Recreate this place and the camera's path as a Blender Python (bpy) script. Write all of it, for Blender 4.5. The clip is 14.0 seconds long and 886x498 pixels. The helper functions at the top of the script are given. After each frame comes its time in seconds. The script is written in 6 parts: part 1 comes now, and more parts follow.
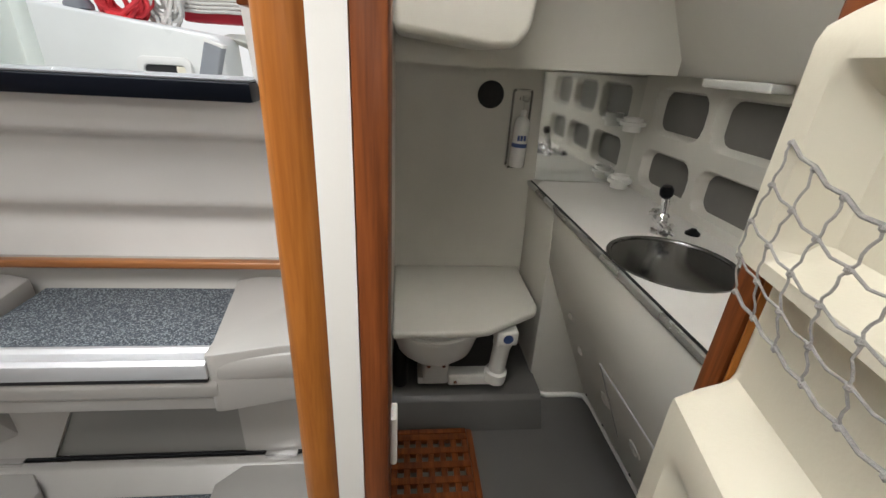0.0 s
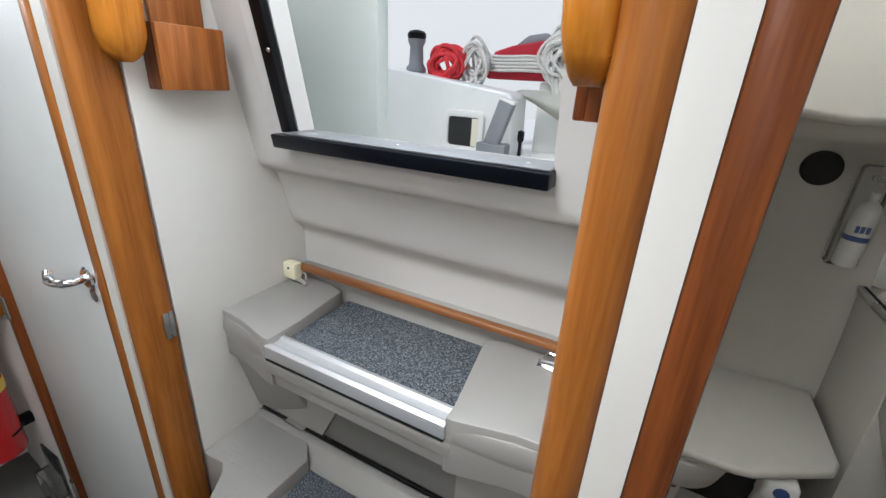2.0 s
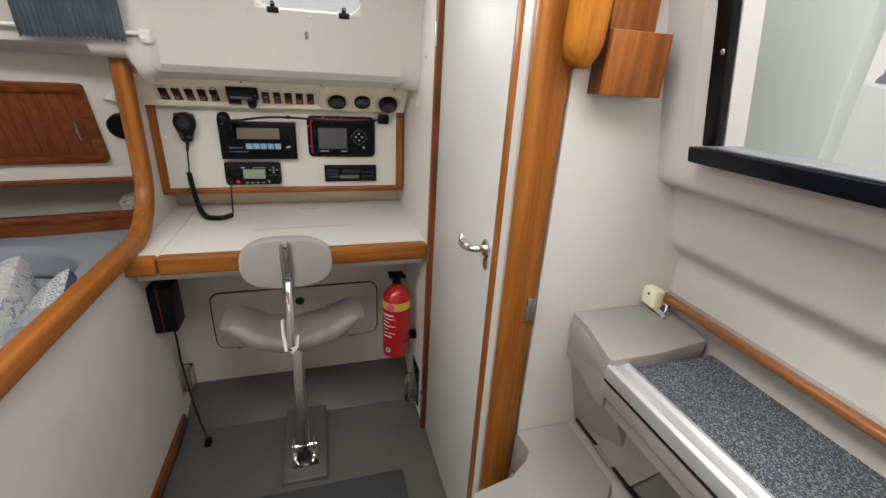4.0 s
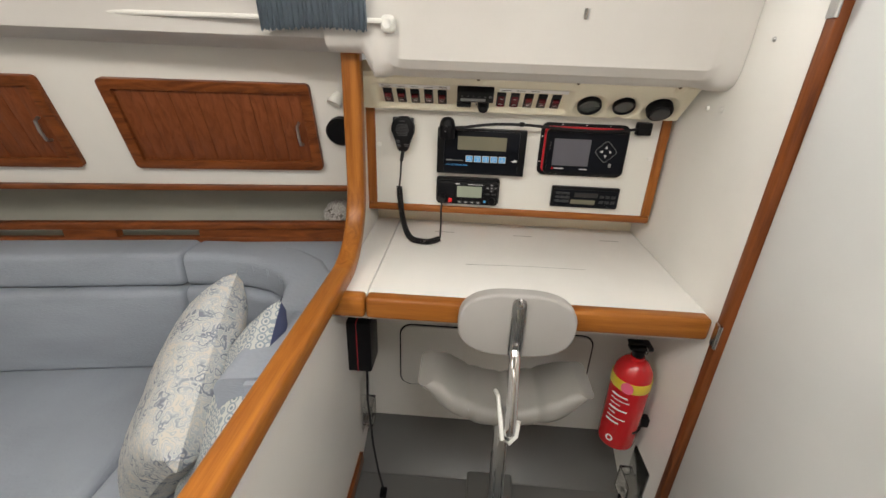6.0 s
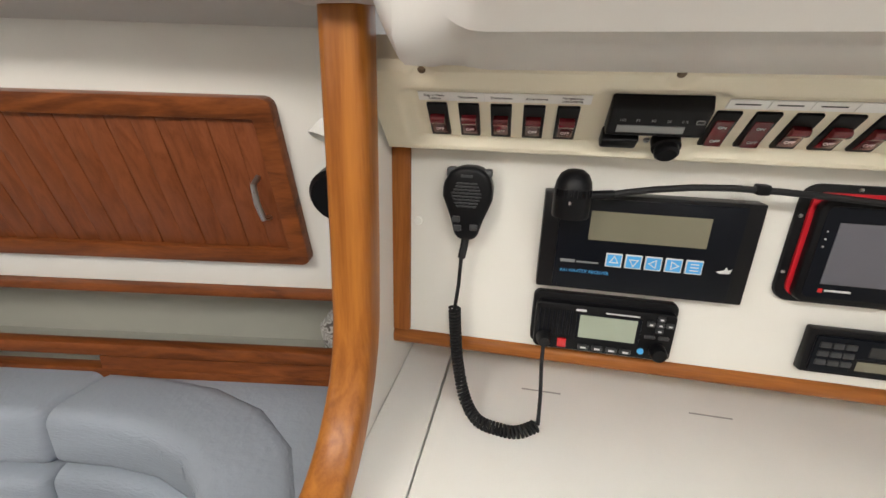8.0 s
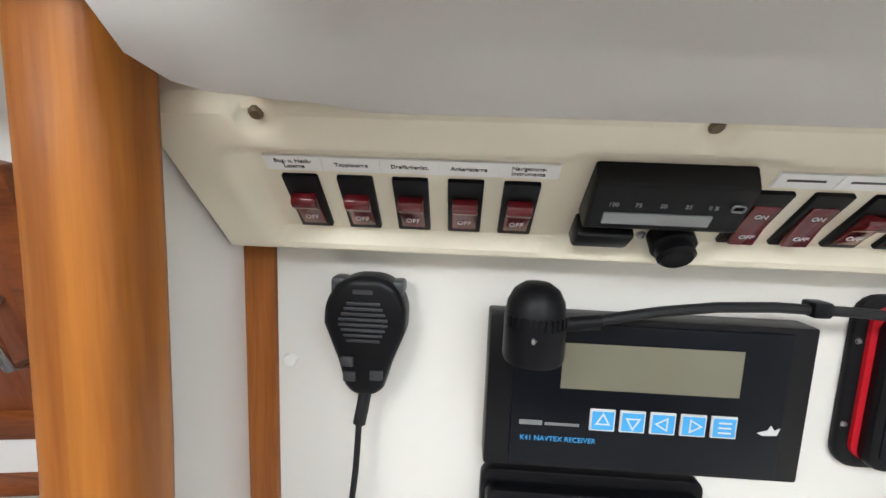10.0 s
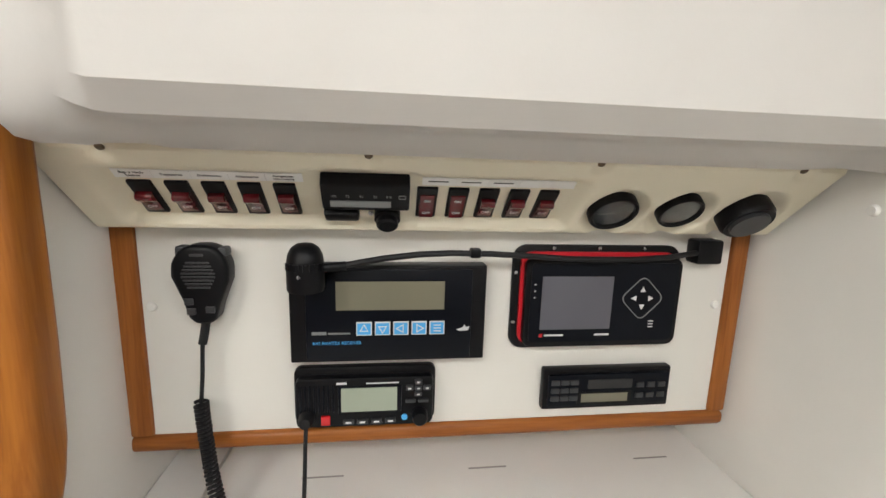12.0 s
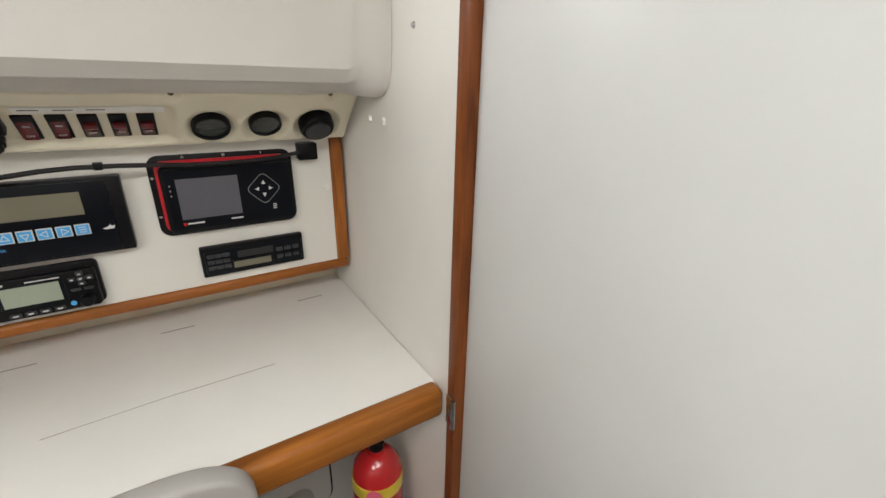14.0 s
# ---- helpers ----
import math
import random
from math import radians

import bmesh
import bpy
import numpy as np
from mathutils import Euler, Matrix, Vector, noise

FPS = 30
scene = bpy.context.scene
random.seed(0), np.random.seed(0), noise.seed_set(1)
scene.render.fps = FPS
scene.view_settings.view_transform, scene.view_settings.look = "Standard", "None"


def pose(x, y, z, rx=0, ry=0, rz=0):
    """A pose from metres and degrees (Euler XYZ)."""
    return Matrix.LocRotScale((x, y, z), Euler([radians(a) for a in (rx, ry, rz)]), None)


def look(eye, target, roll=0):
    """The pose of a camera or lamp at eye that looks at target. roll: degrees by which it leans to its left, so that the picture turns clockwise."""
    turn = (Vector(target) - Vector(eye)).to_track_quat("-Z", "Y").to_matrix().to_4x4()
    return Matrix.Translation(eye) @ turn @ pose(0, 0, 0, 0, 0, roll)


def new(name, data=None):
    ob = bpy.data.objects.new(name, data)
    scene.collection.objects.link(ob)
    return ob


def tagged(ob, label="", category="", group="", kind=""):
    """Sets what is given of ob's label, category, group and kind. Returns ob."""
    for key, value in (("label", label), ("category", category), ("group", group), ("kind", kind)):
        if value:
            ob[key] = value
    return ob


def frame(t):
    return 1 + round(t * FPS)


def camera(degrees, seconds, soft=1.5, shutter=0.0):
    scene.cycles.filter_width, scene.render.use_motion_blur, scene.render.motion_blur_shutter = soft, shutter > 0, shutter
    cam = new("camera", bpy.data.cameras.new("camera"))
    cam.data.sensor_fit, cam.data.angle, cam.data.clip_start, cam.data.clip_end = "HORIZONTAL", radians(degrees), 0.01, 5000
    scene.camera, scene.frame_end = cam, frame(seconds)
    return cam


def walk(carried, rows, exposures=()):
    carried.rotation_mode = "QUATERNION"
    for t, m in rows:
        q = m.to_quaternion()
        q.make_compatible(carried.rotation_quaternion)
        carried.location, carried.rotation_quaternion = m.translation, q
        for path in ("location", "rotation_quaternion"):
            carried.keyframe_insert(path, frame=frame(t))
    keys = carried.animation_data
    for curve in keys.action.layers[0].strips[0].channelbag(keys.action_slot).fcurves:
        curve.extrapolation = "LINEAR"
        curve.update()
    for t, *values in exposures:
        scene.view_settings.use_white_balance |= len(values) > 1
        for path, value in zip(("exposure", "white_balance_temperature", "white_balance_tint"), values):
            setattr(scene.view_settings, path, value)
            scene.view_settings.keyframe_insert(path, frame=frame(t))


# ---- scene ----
cam = camera(93.1, 14.0)
PATH = [
    (0, (0.109, 0.089, 1.185), (0.31, 1.898, 0.356), 3.4),
    (0.5, (0.112, 0.003, 1.212), (0.094, 1.828, 0.393), 3.4),
    (1, (0.088, 0.029, 1.227), (-0.187, 1.844, 0.433), 3.1),
    (1.5, (0.068, 0.087, 1.247), (-0.491, 1.847, 0.48), 2.9),
    (2, (0.04, 0.15, 1.242), (-0.8, 1.806, 0.499), 3.2),
    (2.1, (0.03, 0.163, 1.234), (-0.869, 1.795, 0.508), 3.2),
    (2.5, (-0.012, 0.206, 1.236), (-1.147, 1.684, 0.511), 3.7),
    (3, (-0.047, 0.207, 1.223), (-1.479, 1.399, 0.498), 3.5),
    (3.5, (-0.044, 0.156, 1.216), (-1.691, 1.021, 0.483), 3.4),
    (4, (-0.042, 0.121, 1.219), (-1.812, 0.667, 0.467), 3.2),
    (4.2, (-0.042, 0.107, 1.219), (-1.844, 0.537, 0.465), 3.3),
    (6.3, (-0.571, -0.123, 1.211), (-2.392, -0.268, 0.397), 2.0),
    (6.5, (-0.644, -0.12, 1.207), (-2.463, -0.307, 0.397), 1.9),
    (7, (-0.786, -0.147, 1.185), (-2.602, -0.418, 0.392), 1.8),
    (7.2, (-0.862, -0.169, 1.175), (-2.68, -0.472, 0.398), 1.8),
    (9.3, (-1.316, -0.243, 1.132), (-3.264, -0.471, 0.741), 2.3),
    (9.5, (-1.322, -0.235, 1.135), (-3.281, -0.425, 0.781), 2.4),
    (10, (-1.334, -0.223, 1.14), (-3.314, -0.311, 0.867), 2.2),
    (10.5, (-1.348, -0.207, 1.134), (-3.335, -0.191, 0.911), 2.0),
    (11, (-1.342, -0.162, 1.135), (-3.326, -0.061, 0.91), 1.9),
    (11.5, (-1.284, -0.124, 1.147), (-3.257, 0.056, 0.868), 1.9),
    (12, (-1.136, -0.075, 1.162), (-3.089, 0.177, 0.811), 1.7),
    (12.5, (-0.974, -0.018, 1.172), (-2.886, 0.357, 0.721), 1.5),
    (13, (-0.871, -0.01, 1.184), (-2.707, 0.554, 0.628), 1.4),
    (13.5, (-0.83, 0.062, 1.198), (-2.548, 0.842, 0.535), 1.5),
    (14, (-0.792, 0.129, 1.201), (-2.351, 1.141, 0.463), 1.3),
]
EXPOSURE = [(0, -0.08, 6500, 10), (1.0, -0.14, 6400, 10), (2.0, -0.26, 6100, 9), (2.5, -0.36, 6050, 8), (3.0, -0.38, 6300, 9), (4.2, -0.22, 6850, 11), (6.3, 0.14, 7000, 11), (7.2, 0.24, 7000, 11), (9.5, 0.72, 6250, 9), (10.5, 0.72, 6050, 9), (11.5, 0.52, 6550, 10), (12.5, 0.08, 6700, 10), (14.0, -0.06, 6750, 10)]
walk(cam, [(t, look(eye, target, roll)) for t, eye, target, roll in PATH], EXPOSURE)
# ---------- world, light, exposure ----------
scene.view_settings.exposure = 0.0
world = bpy.data.worlds.new("hall_sky")
scene.world = world
world.use_nodes = True
wn = world.node_tree
sky = wn.nodes.new("ShaderNodeTexSky")
sky.sky_type, sky.sun_disc = "NISHITA", False
sky.sun_elevation, sky.sun_rotation = radians(55), radians(0)
wn.links.new(sky.outputs[0], wn.nodes["Background"].inputs[0])
wn.nodes["Background"].inputs[1].default_value = 0.15


def area(name, m, sx, sy, watts, colour=(1, 1, 1)):
    d = bpy.data.lights.new(name, "AREA")
    d.shape, d.size, d.size_y, d.energy, d.color = "RECTANGLE", sx, sy, watts, colour
    ob = new(name, d)
    ob.matrix_world = m
    return ob


sun = new("sun", bpy.data.lights.new("sun", "SUN"))
sun.data.energy, sun.data.angle, sun.data.color = 2.4, radians(15), (1, 0.97, 0.93)
sun.matrix_world = look((0, 0, 0), (0.15, 0.55, -0.8))
# daylight in the companionway, its sliding hatch and the portlight over the chart table
area("companionway_daylight", look((-0.33, 0.66, 1.74), (-0.33, 0.1, 0.6)), 0.5, 0.5, 8.0, (0.95, 0.99, 1.0))
area("sliding_hatch_daylight", look((-0.33, 0.05, 1.79), (-0.33, 0.05, 0.0)), 0.5, 0.45, 10.0, (0.97, 0.99, 1.0))
# added fill: an assumed saloon hatch, then forward and port lamps without any opening
area("saloon_fill", look((-0.3, -0.85, 1.79), (-0.6, -0.6, 0.0)), 0.55, 0.5, 14.0, (1, 0.97, 0.92))
area("forward_fill", look((0.5, -2.3, 1.5), (-0.8, 0.2, 0.9)), 0.9, 0.4, 4.6, (1, 0.97, 0.93))
area("port_fill", look((1.0, -0.5, 1.45), (-1.2, 0.0, 0.8)), 0.9, 0.22, 1.8, (1, 0.97, 0.92))
area("portlight_daylight", look((-1.405, 0.12, 1.447), (0.0, 0.12, 0.9)), 0.24, 0.11, 1.3, (0.97, 0.99, 1.0))
# added fill lamp in the head, under a closed ceiling
area("head_fill", look((0.24, 0.72, 1.78), (0.45, 0.98, 0.0)), 0.26, 0.35, 4.2, (1, 0.98, 0.94)).data.spread = radians(120)

# ---------- materials ----------


def mat(name, colour, rough=0.5, metal=0.0, var=0.06, scale=6.0, bump=0.0, bump_scale=200.0, coat=0.0, spec=0.5, fleck=None, stretch=(1, 1, 1)):
    """A surface with slow tonal drift, fine grain and slight relief."""
    m = bpy.data.materials.new(name)
    m.use_nodes = True
    t = m.node_tree
    b = t.nodes["Principled BSDF"]
    b.inputs["Roughness"].default_value, b.inputs["Metallic"].default_value = rough, metal
    b.inputs["Coat Weight"].default_value, b.inputs["Specular IOR Level"].default_value = coat, spec
    geo = t.nodes.new("ShaderNodeNewGeometry")
    mp = t.nodes.new("ShaderNodeMapping")
    mp.inputs["Scale"].default_value = stretch
    t.links.new(geo.outputs["Position"], mp.inputs[0])
    n1 = t.nodes.new("ShaderNodeTexNoise")
    n1.inputs["Scale"].default_value, n1.inputs["Detail"].default_value = scale, 6
    n2 = t.nodes.new("ShaderNodeTexNoise")
    n2.inputs["Scale"].default_value, n2.inputs["Detail"].default_value = bump_scale, 3
    for n in (n1, n2):
        t.links.new(mp.outputs[0], n.inputs["Vector"])
    ramp = t.nodes.new("ShaderNodeValToRGB")
    c = Vector(colour)
    ramp.color_ramp.elements[0].color = (*(c * (1 - var)), 1)
    ramp.color_ramp.elements[1].color = (*(c * (1 + var)), 1)
    ramp.color_ramp.elements[0].position, ramp.color_ramp.elements[1].position = 0.3, 0.7
    t.links.new(n1.outputs[0], ramp.inputs[0])
    out = ramp.outputs[0]
    if fleck:
        mx = t.nodes.new("ShaderNodeMix")
        mx.data_type = "RGBA"
        r2 = t.nodes.new("ShaderNodeValToRGB")
        r2.color_ramp.elements[0].position, r2.color_ramp.elements[1].position = fleck[1], fleck[1] + 0.12
        t.links.new(n2.outputs[0], r2.inputs[0])
        t.links.new(r2.outputs[0], mx.inputs[0])
        t.links.new(out, mx.inputs[6])
        mx.inputs[7].default_value = (*fleck[0], 1)
        out = mx.outputs[2]
    t.links.new(out, b.inputs["Base Color"])
    rr = t.nodes.new("ShaderNodeMapRange")
    rr.inputs["To Min"].default_value, rr.inputs["To Max"].default_value = max(0.03, rough - 0.08), min(1, rough + 0.08)
    t.links.new(n1.outputs[0], rr.inputs[0])
    t.links.new(rr.outputs[0], b.inputs["Roughness"])
    if bump:
        bp = t.nodes.new("ShaderNodeBump")
        bp.inputs["Strength"].default_value, bp.inputs["Distance"].default_value = bump, 0.002
        t.links.new(n2.outputs[0], bp.inputs["Height"])
        t.links.new(bp.outputs[0], b.inputs["Normal"])
    return m


def wood(name, axis, light, dark, rough=0.36, rings=38.0):
    """Varnished teak with the grain along one axis."""
    m = bpy.data.materials.new(name)
    m.use_nodes = True
    t = m.node_tree
    b = t.nodes["Principled BSDF"]
    b.inputs["Roughness"].default_value, b.inputs["Coat Weight"].default_value = rough, 0.10
    b.inputs["Specular IOR Level"].default_value = 0.2
    b.inputs["Coat Roughness"].default_value = 0.18
    geo, info = t.nodes.new("ShaderNodeNewGeometry"), t.nodes.new("ShaderNodeObjectInfo")
    add = t.nodes.new("ShaderNodeVectorMath")
    sc = t.nodes.new("ShaderNodeVectorMath")
    sc.operation = "SCALE"
    sc.inputs[0].default_value, add.operation = (3.1, 1.7, 2.3), "ADD"
    t.links.new(info.outputs["Random"], sc.inputs["Scale"])
    t.links.new(geo.outputs["Position"], add.inputs[0])
    t.links.new(sc.outputs[0], add.inputs[1])
    mp = t.nodes.new("ShaderNodeMapping")
    s = [1.0, 1.0, 1.0]
    s["xyz".index(axis)] = 0.06
    mp.inputs["Scale"].default_value = s
    t.links.new(add.outputs[0], mp.inputs[0])
    n1, n2 = t.nodes.new("ShaderNodeTexNoise"), t.nodes.new("ShaderNodeTexNoise")
    n1.inputs["Scale"].default_value, n1.inputs["Detail"].default_value, n1.inputs["Distortion"].default_value = rings, 5, 1.2
    n2.inputs["Scale"].default_value, n2.inputs["Detail"].default_value = rings * 9, 2
    for n in (n1, n2):
        t.links.new(mp.outputs[0], n.inputs["Vector"])
    mixv = t.nodes.new("ShaderNodeMath")
    mixv.operation = "MULTIPLY_ADD"
    mixv.inputs[1].default_value = 0.3
    t.links.new(n2.outputs[0], mixv.inputs[0])
    t.links.new(n1.outputs[0], mixv.inputs[2])
    ramp = t.nodes.new("ShaderNodeValToRGB")
    ramp.color_ramp.elements[0].position, ramp.color_ramp.elements[1].position = 0.45, 0.85
    ramp.color_ramp.elements[0].color, ramp.color_ramp.elements[1].color = (*light, 1), (*dark, 1)
    t.links.new(mixv.outputs[0], ramp.inputs[0])
    t.links.new(ramp.outputs[0], b.inputs["Base Color"])
    bp = t.nodes.new("ShaderNodeBump")
    bp.inputs["Strength"].default_value, bp.inputs["Distance"].default_value = 0.15, 0.001
    t.links.new(n2.outputs[0], bp.inputs["Height"])
    t.links.new(bp.outputs[0], b.inputs["Normal"])
    return m


def glass(name, colour=(0.95, 1, 0.98), rough=0.02):
    m = bpy.data.materials.new(name)
    m.use_nodes = True
    b = m.node_tree.nodes["Principled BSDF"]
    b.inputs["Base Color"].default_value = (*colour, 1)
    b.inputs["Transmission Weight"].default_value, b.inputs["Roughness"].default_value, b.inputs["IOR"].default_value = 1, rough, 1.45
    return m


HONEY, HONEY_D = (0.40, 0.145, 0.027), (0.235, 0.074, 0.013)
TEAK, TEAK_D = (0.225, 0.064, 0.017), (0.09, 0.024, 0.007)
honey_z, honey_x, honey_y = (wood("honey_teak_" + a, a, HONEY, HONEY_D) for a in "zxy")
mid_z, mid_y = (wood("brown_teak_" + a, a, (0.37, 0.128, 0.028), (0.18, 0.052, 0.011)) for a in "zy")
teak_z, teak_x, teak_y = (wood("red_teak_" + a, a, TEAK, TEAK_D) for a in "zxy")
varnish_z = wood("gold_varnish_z", "z", (0.56, 0.21, 0.022), (0.30, 0.095, 0.010), 0.2, 26.0)
mid_x = wood("brown_teak_x", "x", (0.28, 0.115, 0.042), (0.15, 0.055, 0.018))
locker_z = wood("locker_teak_z", "z", (0.205, 0.060, 0.022), (0.135, 0.037, 0.012), 0.36, 70.0)
WHITE = mat("white_laminate", (0.70, 0.68, 0.64), 0.35, bump=0.05, bump_scale=500, var=0.03)
DESKW = mat("worn_white_laminate", (0.80, 0.785, 0.745), 0.33, bump=0.05, bump_scale=500, var=0.03)
DOORW = mat("pale_grey_laminate", (0.66, 0.67, 0.66), 0.42, bump=0.04, bump_scale=500, var=0.03)
PANELW = mat("warm_white_panel", (0.70, 0.684, 0.636), 0.4, bump=0.04, bump_scale=600, var=0.02)
LINER = mat("liner_gelcoat", (0.565, 0.545, 0.520), 0.42, bump=0.06, bump_scale=120, var=0.03)
SURR = mat("surround_gelcoat", (0.55, 0.53, 0.505), 0.42, bump=0.06, bump_scale=120, var=0.03)
# liner gelcoat again, lightened in place of light bounced up from the desk
NAVLINER = mat("liner_gelcoat_lifted", (0.65, 0.627, 0.595), 0.42, bump=0.06, bump_scale=120, var=0.03)
STEPG = mat("warm_grey_gelcoat", (0.285, 0.272, 0.255), 0.33, bump=0.05, bump_scale=300, var=0.04)
SOLE = mat("grey_sole_gelcoat", (0.11, 0.108, 0.102), 0.4, bump=0.15, bump_scale=700, var=0.05)
# step grey darkened for the shade in the toe recess
TOE = mat("shaded_grey_recess", (0.17, 0.165, 0.155), 0.4, var=0.05)
HEADG = mat("head_gelcoat", (0.62, 0.60, 0.54), 0.33, bump=0.05, bump_scale=200, var=0.03)
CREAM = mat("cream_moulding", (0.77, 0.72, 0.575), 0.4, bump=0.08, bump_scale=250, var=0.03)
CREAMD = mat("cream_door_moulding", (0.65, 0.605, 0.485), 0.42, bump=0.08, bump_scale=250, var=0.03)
CARPET = mat("blue_grey_carpet", (0.040, 0.048, 0.060), 0.95, var=0.35, scale=160, bump=1.0, bump_scale=420, fleck=((0.21, 0.235, 0.25), 0.50))
DARKMAT = mat("dark_floor_mat", (0.05, 0.055, 0.06), 0.95, var=0.2, scale=200, bump=0.8, bump_scale=600)
BLACK = mat("black_plastic", (0.004, 0.004, 0.005), 0.38, bump=0.06, bump_scale=900, var=0.2, spec=0.18)
GLOSSB = mat("gloss_black", (0.003, 0.004, 0.007), 0.3, var=0.2, spec=0.15)
CHROME = mat("chrome", (0.85, 0.85, 0.86), 0.08, 1.0, var=0.02)
STEEL = mat("brushed_steel", (0.55, 0.55, 0.55), 0.28, 1.0, var=0.06, stretch=(1, 30, 1), bump=0.05, bump_scale=80)
ALU = mat("anodised_aluminium", (0.66, 0.67, 0.69), 0.40, 0.65, var=0.03)
PLASTW = mat("white_plastic", (0.78, 0.77, 0.73), 0.4, var=0.03)
IVORY = mat("ivory_plastic", (0.76, 0.72, 0.52), 0.45, var=0.04)
RED = mat("red_enamel", (0.50, 0.012, 0.016), 0.25, var=0.08, coat=0.4)
FABRIC = mat("blue_grey_upholstery", (0.275, 0.305, 0.35), 0.9, var=0.10, scale=14, bump=0.8, bump_scale=320, stretch=(0.25, 0.25, 1))
VINYL = mat("grey_vinyl", (0.272, 0.260, 0.240), 0.45, var=0.05, bump=0.2, bump_scale=500)
BACKREST = mat("grey_backrest_plastic", (0.36, 0.345, 0.325), 0.5, var=0.04, bump=0.15, bump_scale=500)
SHELFBK = mat("grey_green_lining", (0.34, 0.335, 0.29), 0.7, var=0.05, bump=0.2, bump_scale=400)
AGED = mat("aged_screw", (0.16, 0.12, 0.08), 0.45, 0.8, var=0.2)
CURTAIN = mat("slate_blue_curtain", (0.17, 0.215, 0.26), 0.95, var=0.15, scale=20, bump=0.6, bump_scale=700)
GLASS = glass("clear_glass")
DARKIN = mat("dark_inside", (0.02, 0.02, 0.02), 0.8, var=0.2)
RUBBER = mat("dark_rubber", (0.008, 0.008, 0.009), 0.55, var=0.2, spec=0.3)

# ---------- mesh tools ----------


def box(x0, x1, y0, y1, z0, z1, bev=0.0, seg=2):
    bm = bmesh.new()
    bmesh.ops.create_cube(bm, size=1)
    bmesh.ops.transform(bm, verts=bm.verts, matrix=Matrix.Translation(((x0 + x1) / 2, (y0 + y1) / 2, (z0 + z1) / 2)) @ Matrix.Diagonal((abs(x1 - x0), abs(y1 - y0), abs(z1 - z0), 1)))
    return bevel(bm, bev, seg)


def bevel(bm, w, seg=2, sharp=0.5):
    if w:
        es = [e for e in bm.edges if len(e.link_faces) == 2 and e.calc_face_angle(0) > sharp]
        bmesh.ops.bevel(bm, geom=es, offset=w, segments=seg, affect="EDGES", profile=0.5, clamp_overlap=True)
    return bm


def prism(poly, axis, a, b, bev=0.0, seg=2):
    """A polygon pushed along an axis: (y, z) for x, (x, z) for y, (x, y) for z."""
    bm = bmesh.new()
    put = {"x": lambda p, k: (k, p[0], p[1]), "y": lambda p, k: (p[0], k, p[1]), "z": lambda p, k: (p[0], p[1], k)}[axis]
    lo, hi = [bm.verts.new(put(p, a)) for p in poly], [bm.verts.new(put(p, b)) for p in poly]
    bm.faces.new(lo), bm.faces.new(hi)
    n = len(poly)
    for i in range(n):
        bm.faces.new((lo[i], lo[(i + 1) % n], hi[(i + 1) % n], hi[i]))
    bmesh.ops.recalc_face_normals(bm, faces=bm.faces)
    return bevel(bm, bev, seg)


def sweep(path, section, up=(0, 1, 0), closed=False):
    """A section of (side, out) points carried along a path; side runs along up."""
    bm = bmesh.new()
    rings, n = [], len(path)
    for i, p in enumerate(path):
        p = Vector(p)
        a = Vector(path[(i - 1) % n] if closed or i else path[0])
        c = Vector(path[(i + 1) % n] if closed or i < n - 1 else path[-1])
        d = (c - a).normalized()
        u = Vector(up)
        u = (u - d * u.dot(d)).normalized()
        o = d.cross(u)
        rings.append([bm.verts.new(p + u * s + o * h) for s, h in section])
    k = len(section)
    for i in range(n if closed else n - 1):
        for j in range(k):
            bm.faces.new((rings[i][j], rings[i][(j + 1) % k], rings[(i + 1) % n][(j + 1) % k], rings[(i + 1) % n][j]))
    if not closed:
        bm.faces.new(rings[0]), bm.faces.new(rings[-1])
    bmesh.ops.recalc_face_normals(bm, faces=bm.faces)
    return bm


def tube(path, r, n=10, closed=False):
    p0, p1 = Vector(path[0]), Vector(path[1])
    d = (Vector(path[-1]) - p0) if not closed else (p1 - p0)
    best = min(((1, 0, 0), (0, 1, 0), (0, 0, 1)), key=lambda a: max(abs((Vector(q) - Vector(p)).normalized().dot(Vector(a))) for p, q in zip(path, path[1:]) if (Vector(q) - Vector(p)).length > 0))
    return sweep(path, [(r * math.cos(2 * math.pi * i / n), r * math.sin(2 * math.pi * i / n)) for i in range(n)], best, closed)


def lathe(profile, origin, axis=(0, 0, 1), n=24):
    """Profile of (radius, height) turned about an axis."""
    bm = bmesh.new()
    rot = Vector((0, 0, 1)).rotation_difference(Vector(axis)).to_matrix()
    rings = []
    for r, h in profile:
        if r < 1e-6:
            rings.append([bm.verts.new(Vector(origin) + rot @ Vector((0, 0, h)))])
        else:
            rings.append([bm.verts.new(Vector(origin) + rot @ Vector((r * math.cos(2 * math.pi * i / n), r * math.sin(2 * math.pi * i / n), h))) for i in range(n)])
    for a, b in zip(rings, rings[1:]):
        for i in range(n):
            f = [a[i % len(a)], a[(i + 1) % len(a)], b[(i + 1) % len(b)], b[i % len(b)]]
            f = [v for k, v in enumerate(f) if v not in f[:k]]
            if len(f) > 2:
                bm.faces.new(f)
    for ring in (rings[0], rings[-1]):
        if len(ring) > 1:
            bm.faces.new(ring)
    bmesh.ops.recalc_face_normals(bm, faces=bm.faces)
    return bm


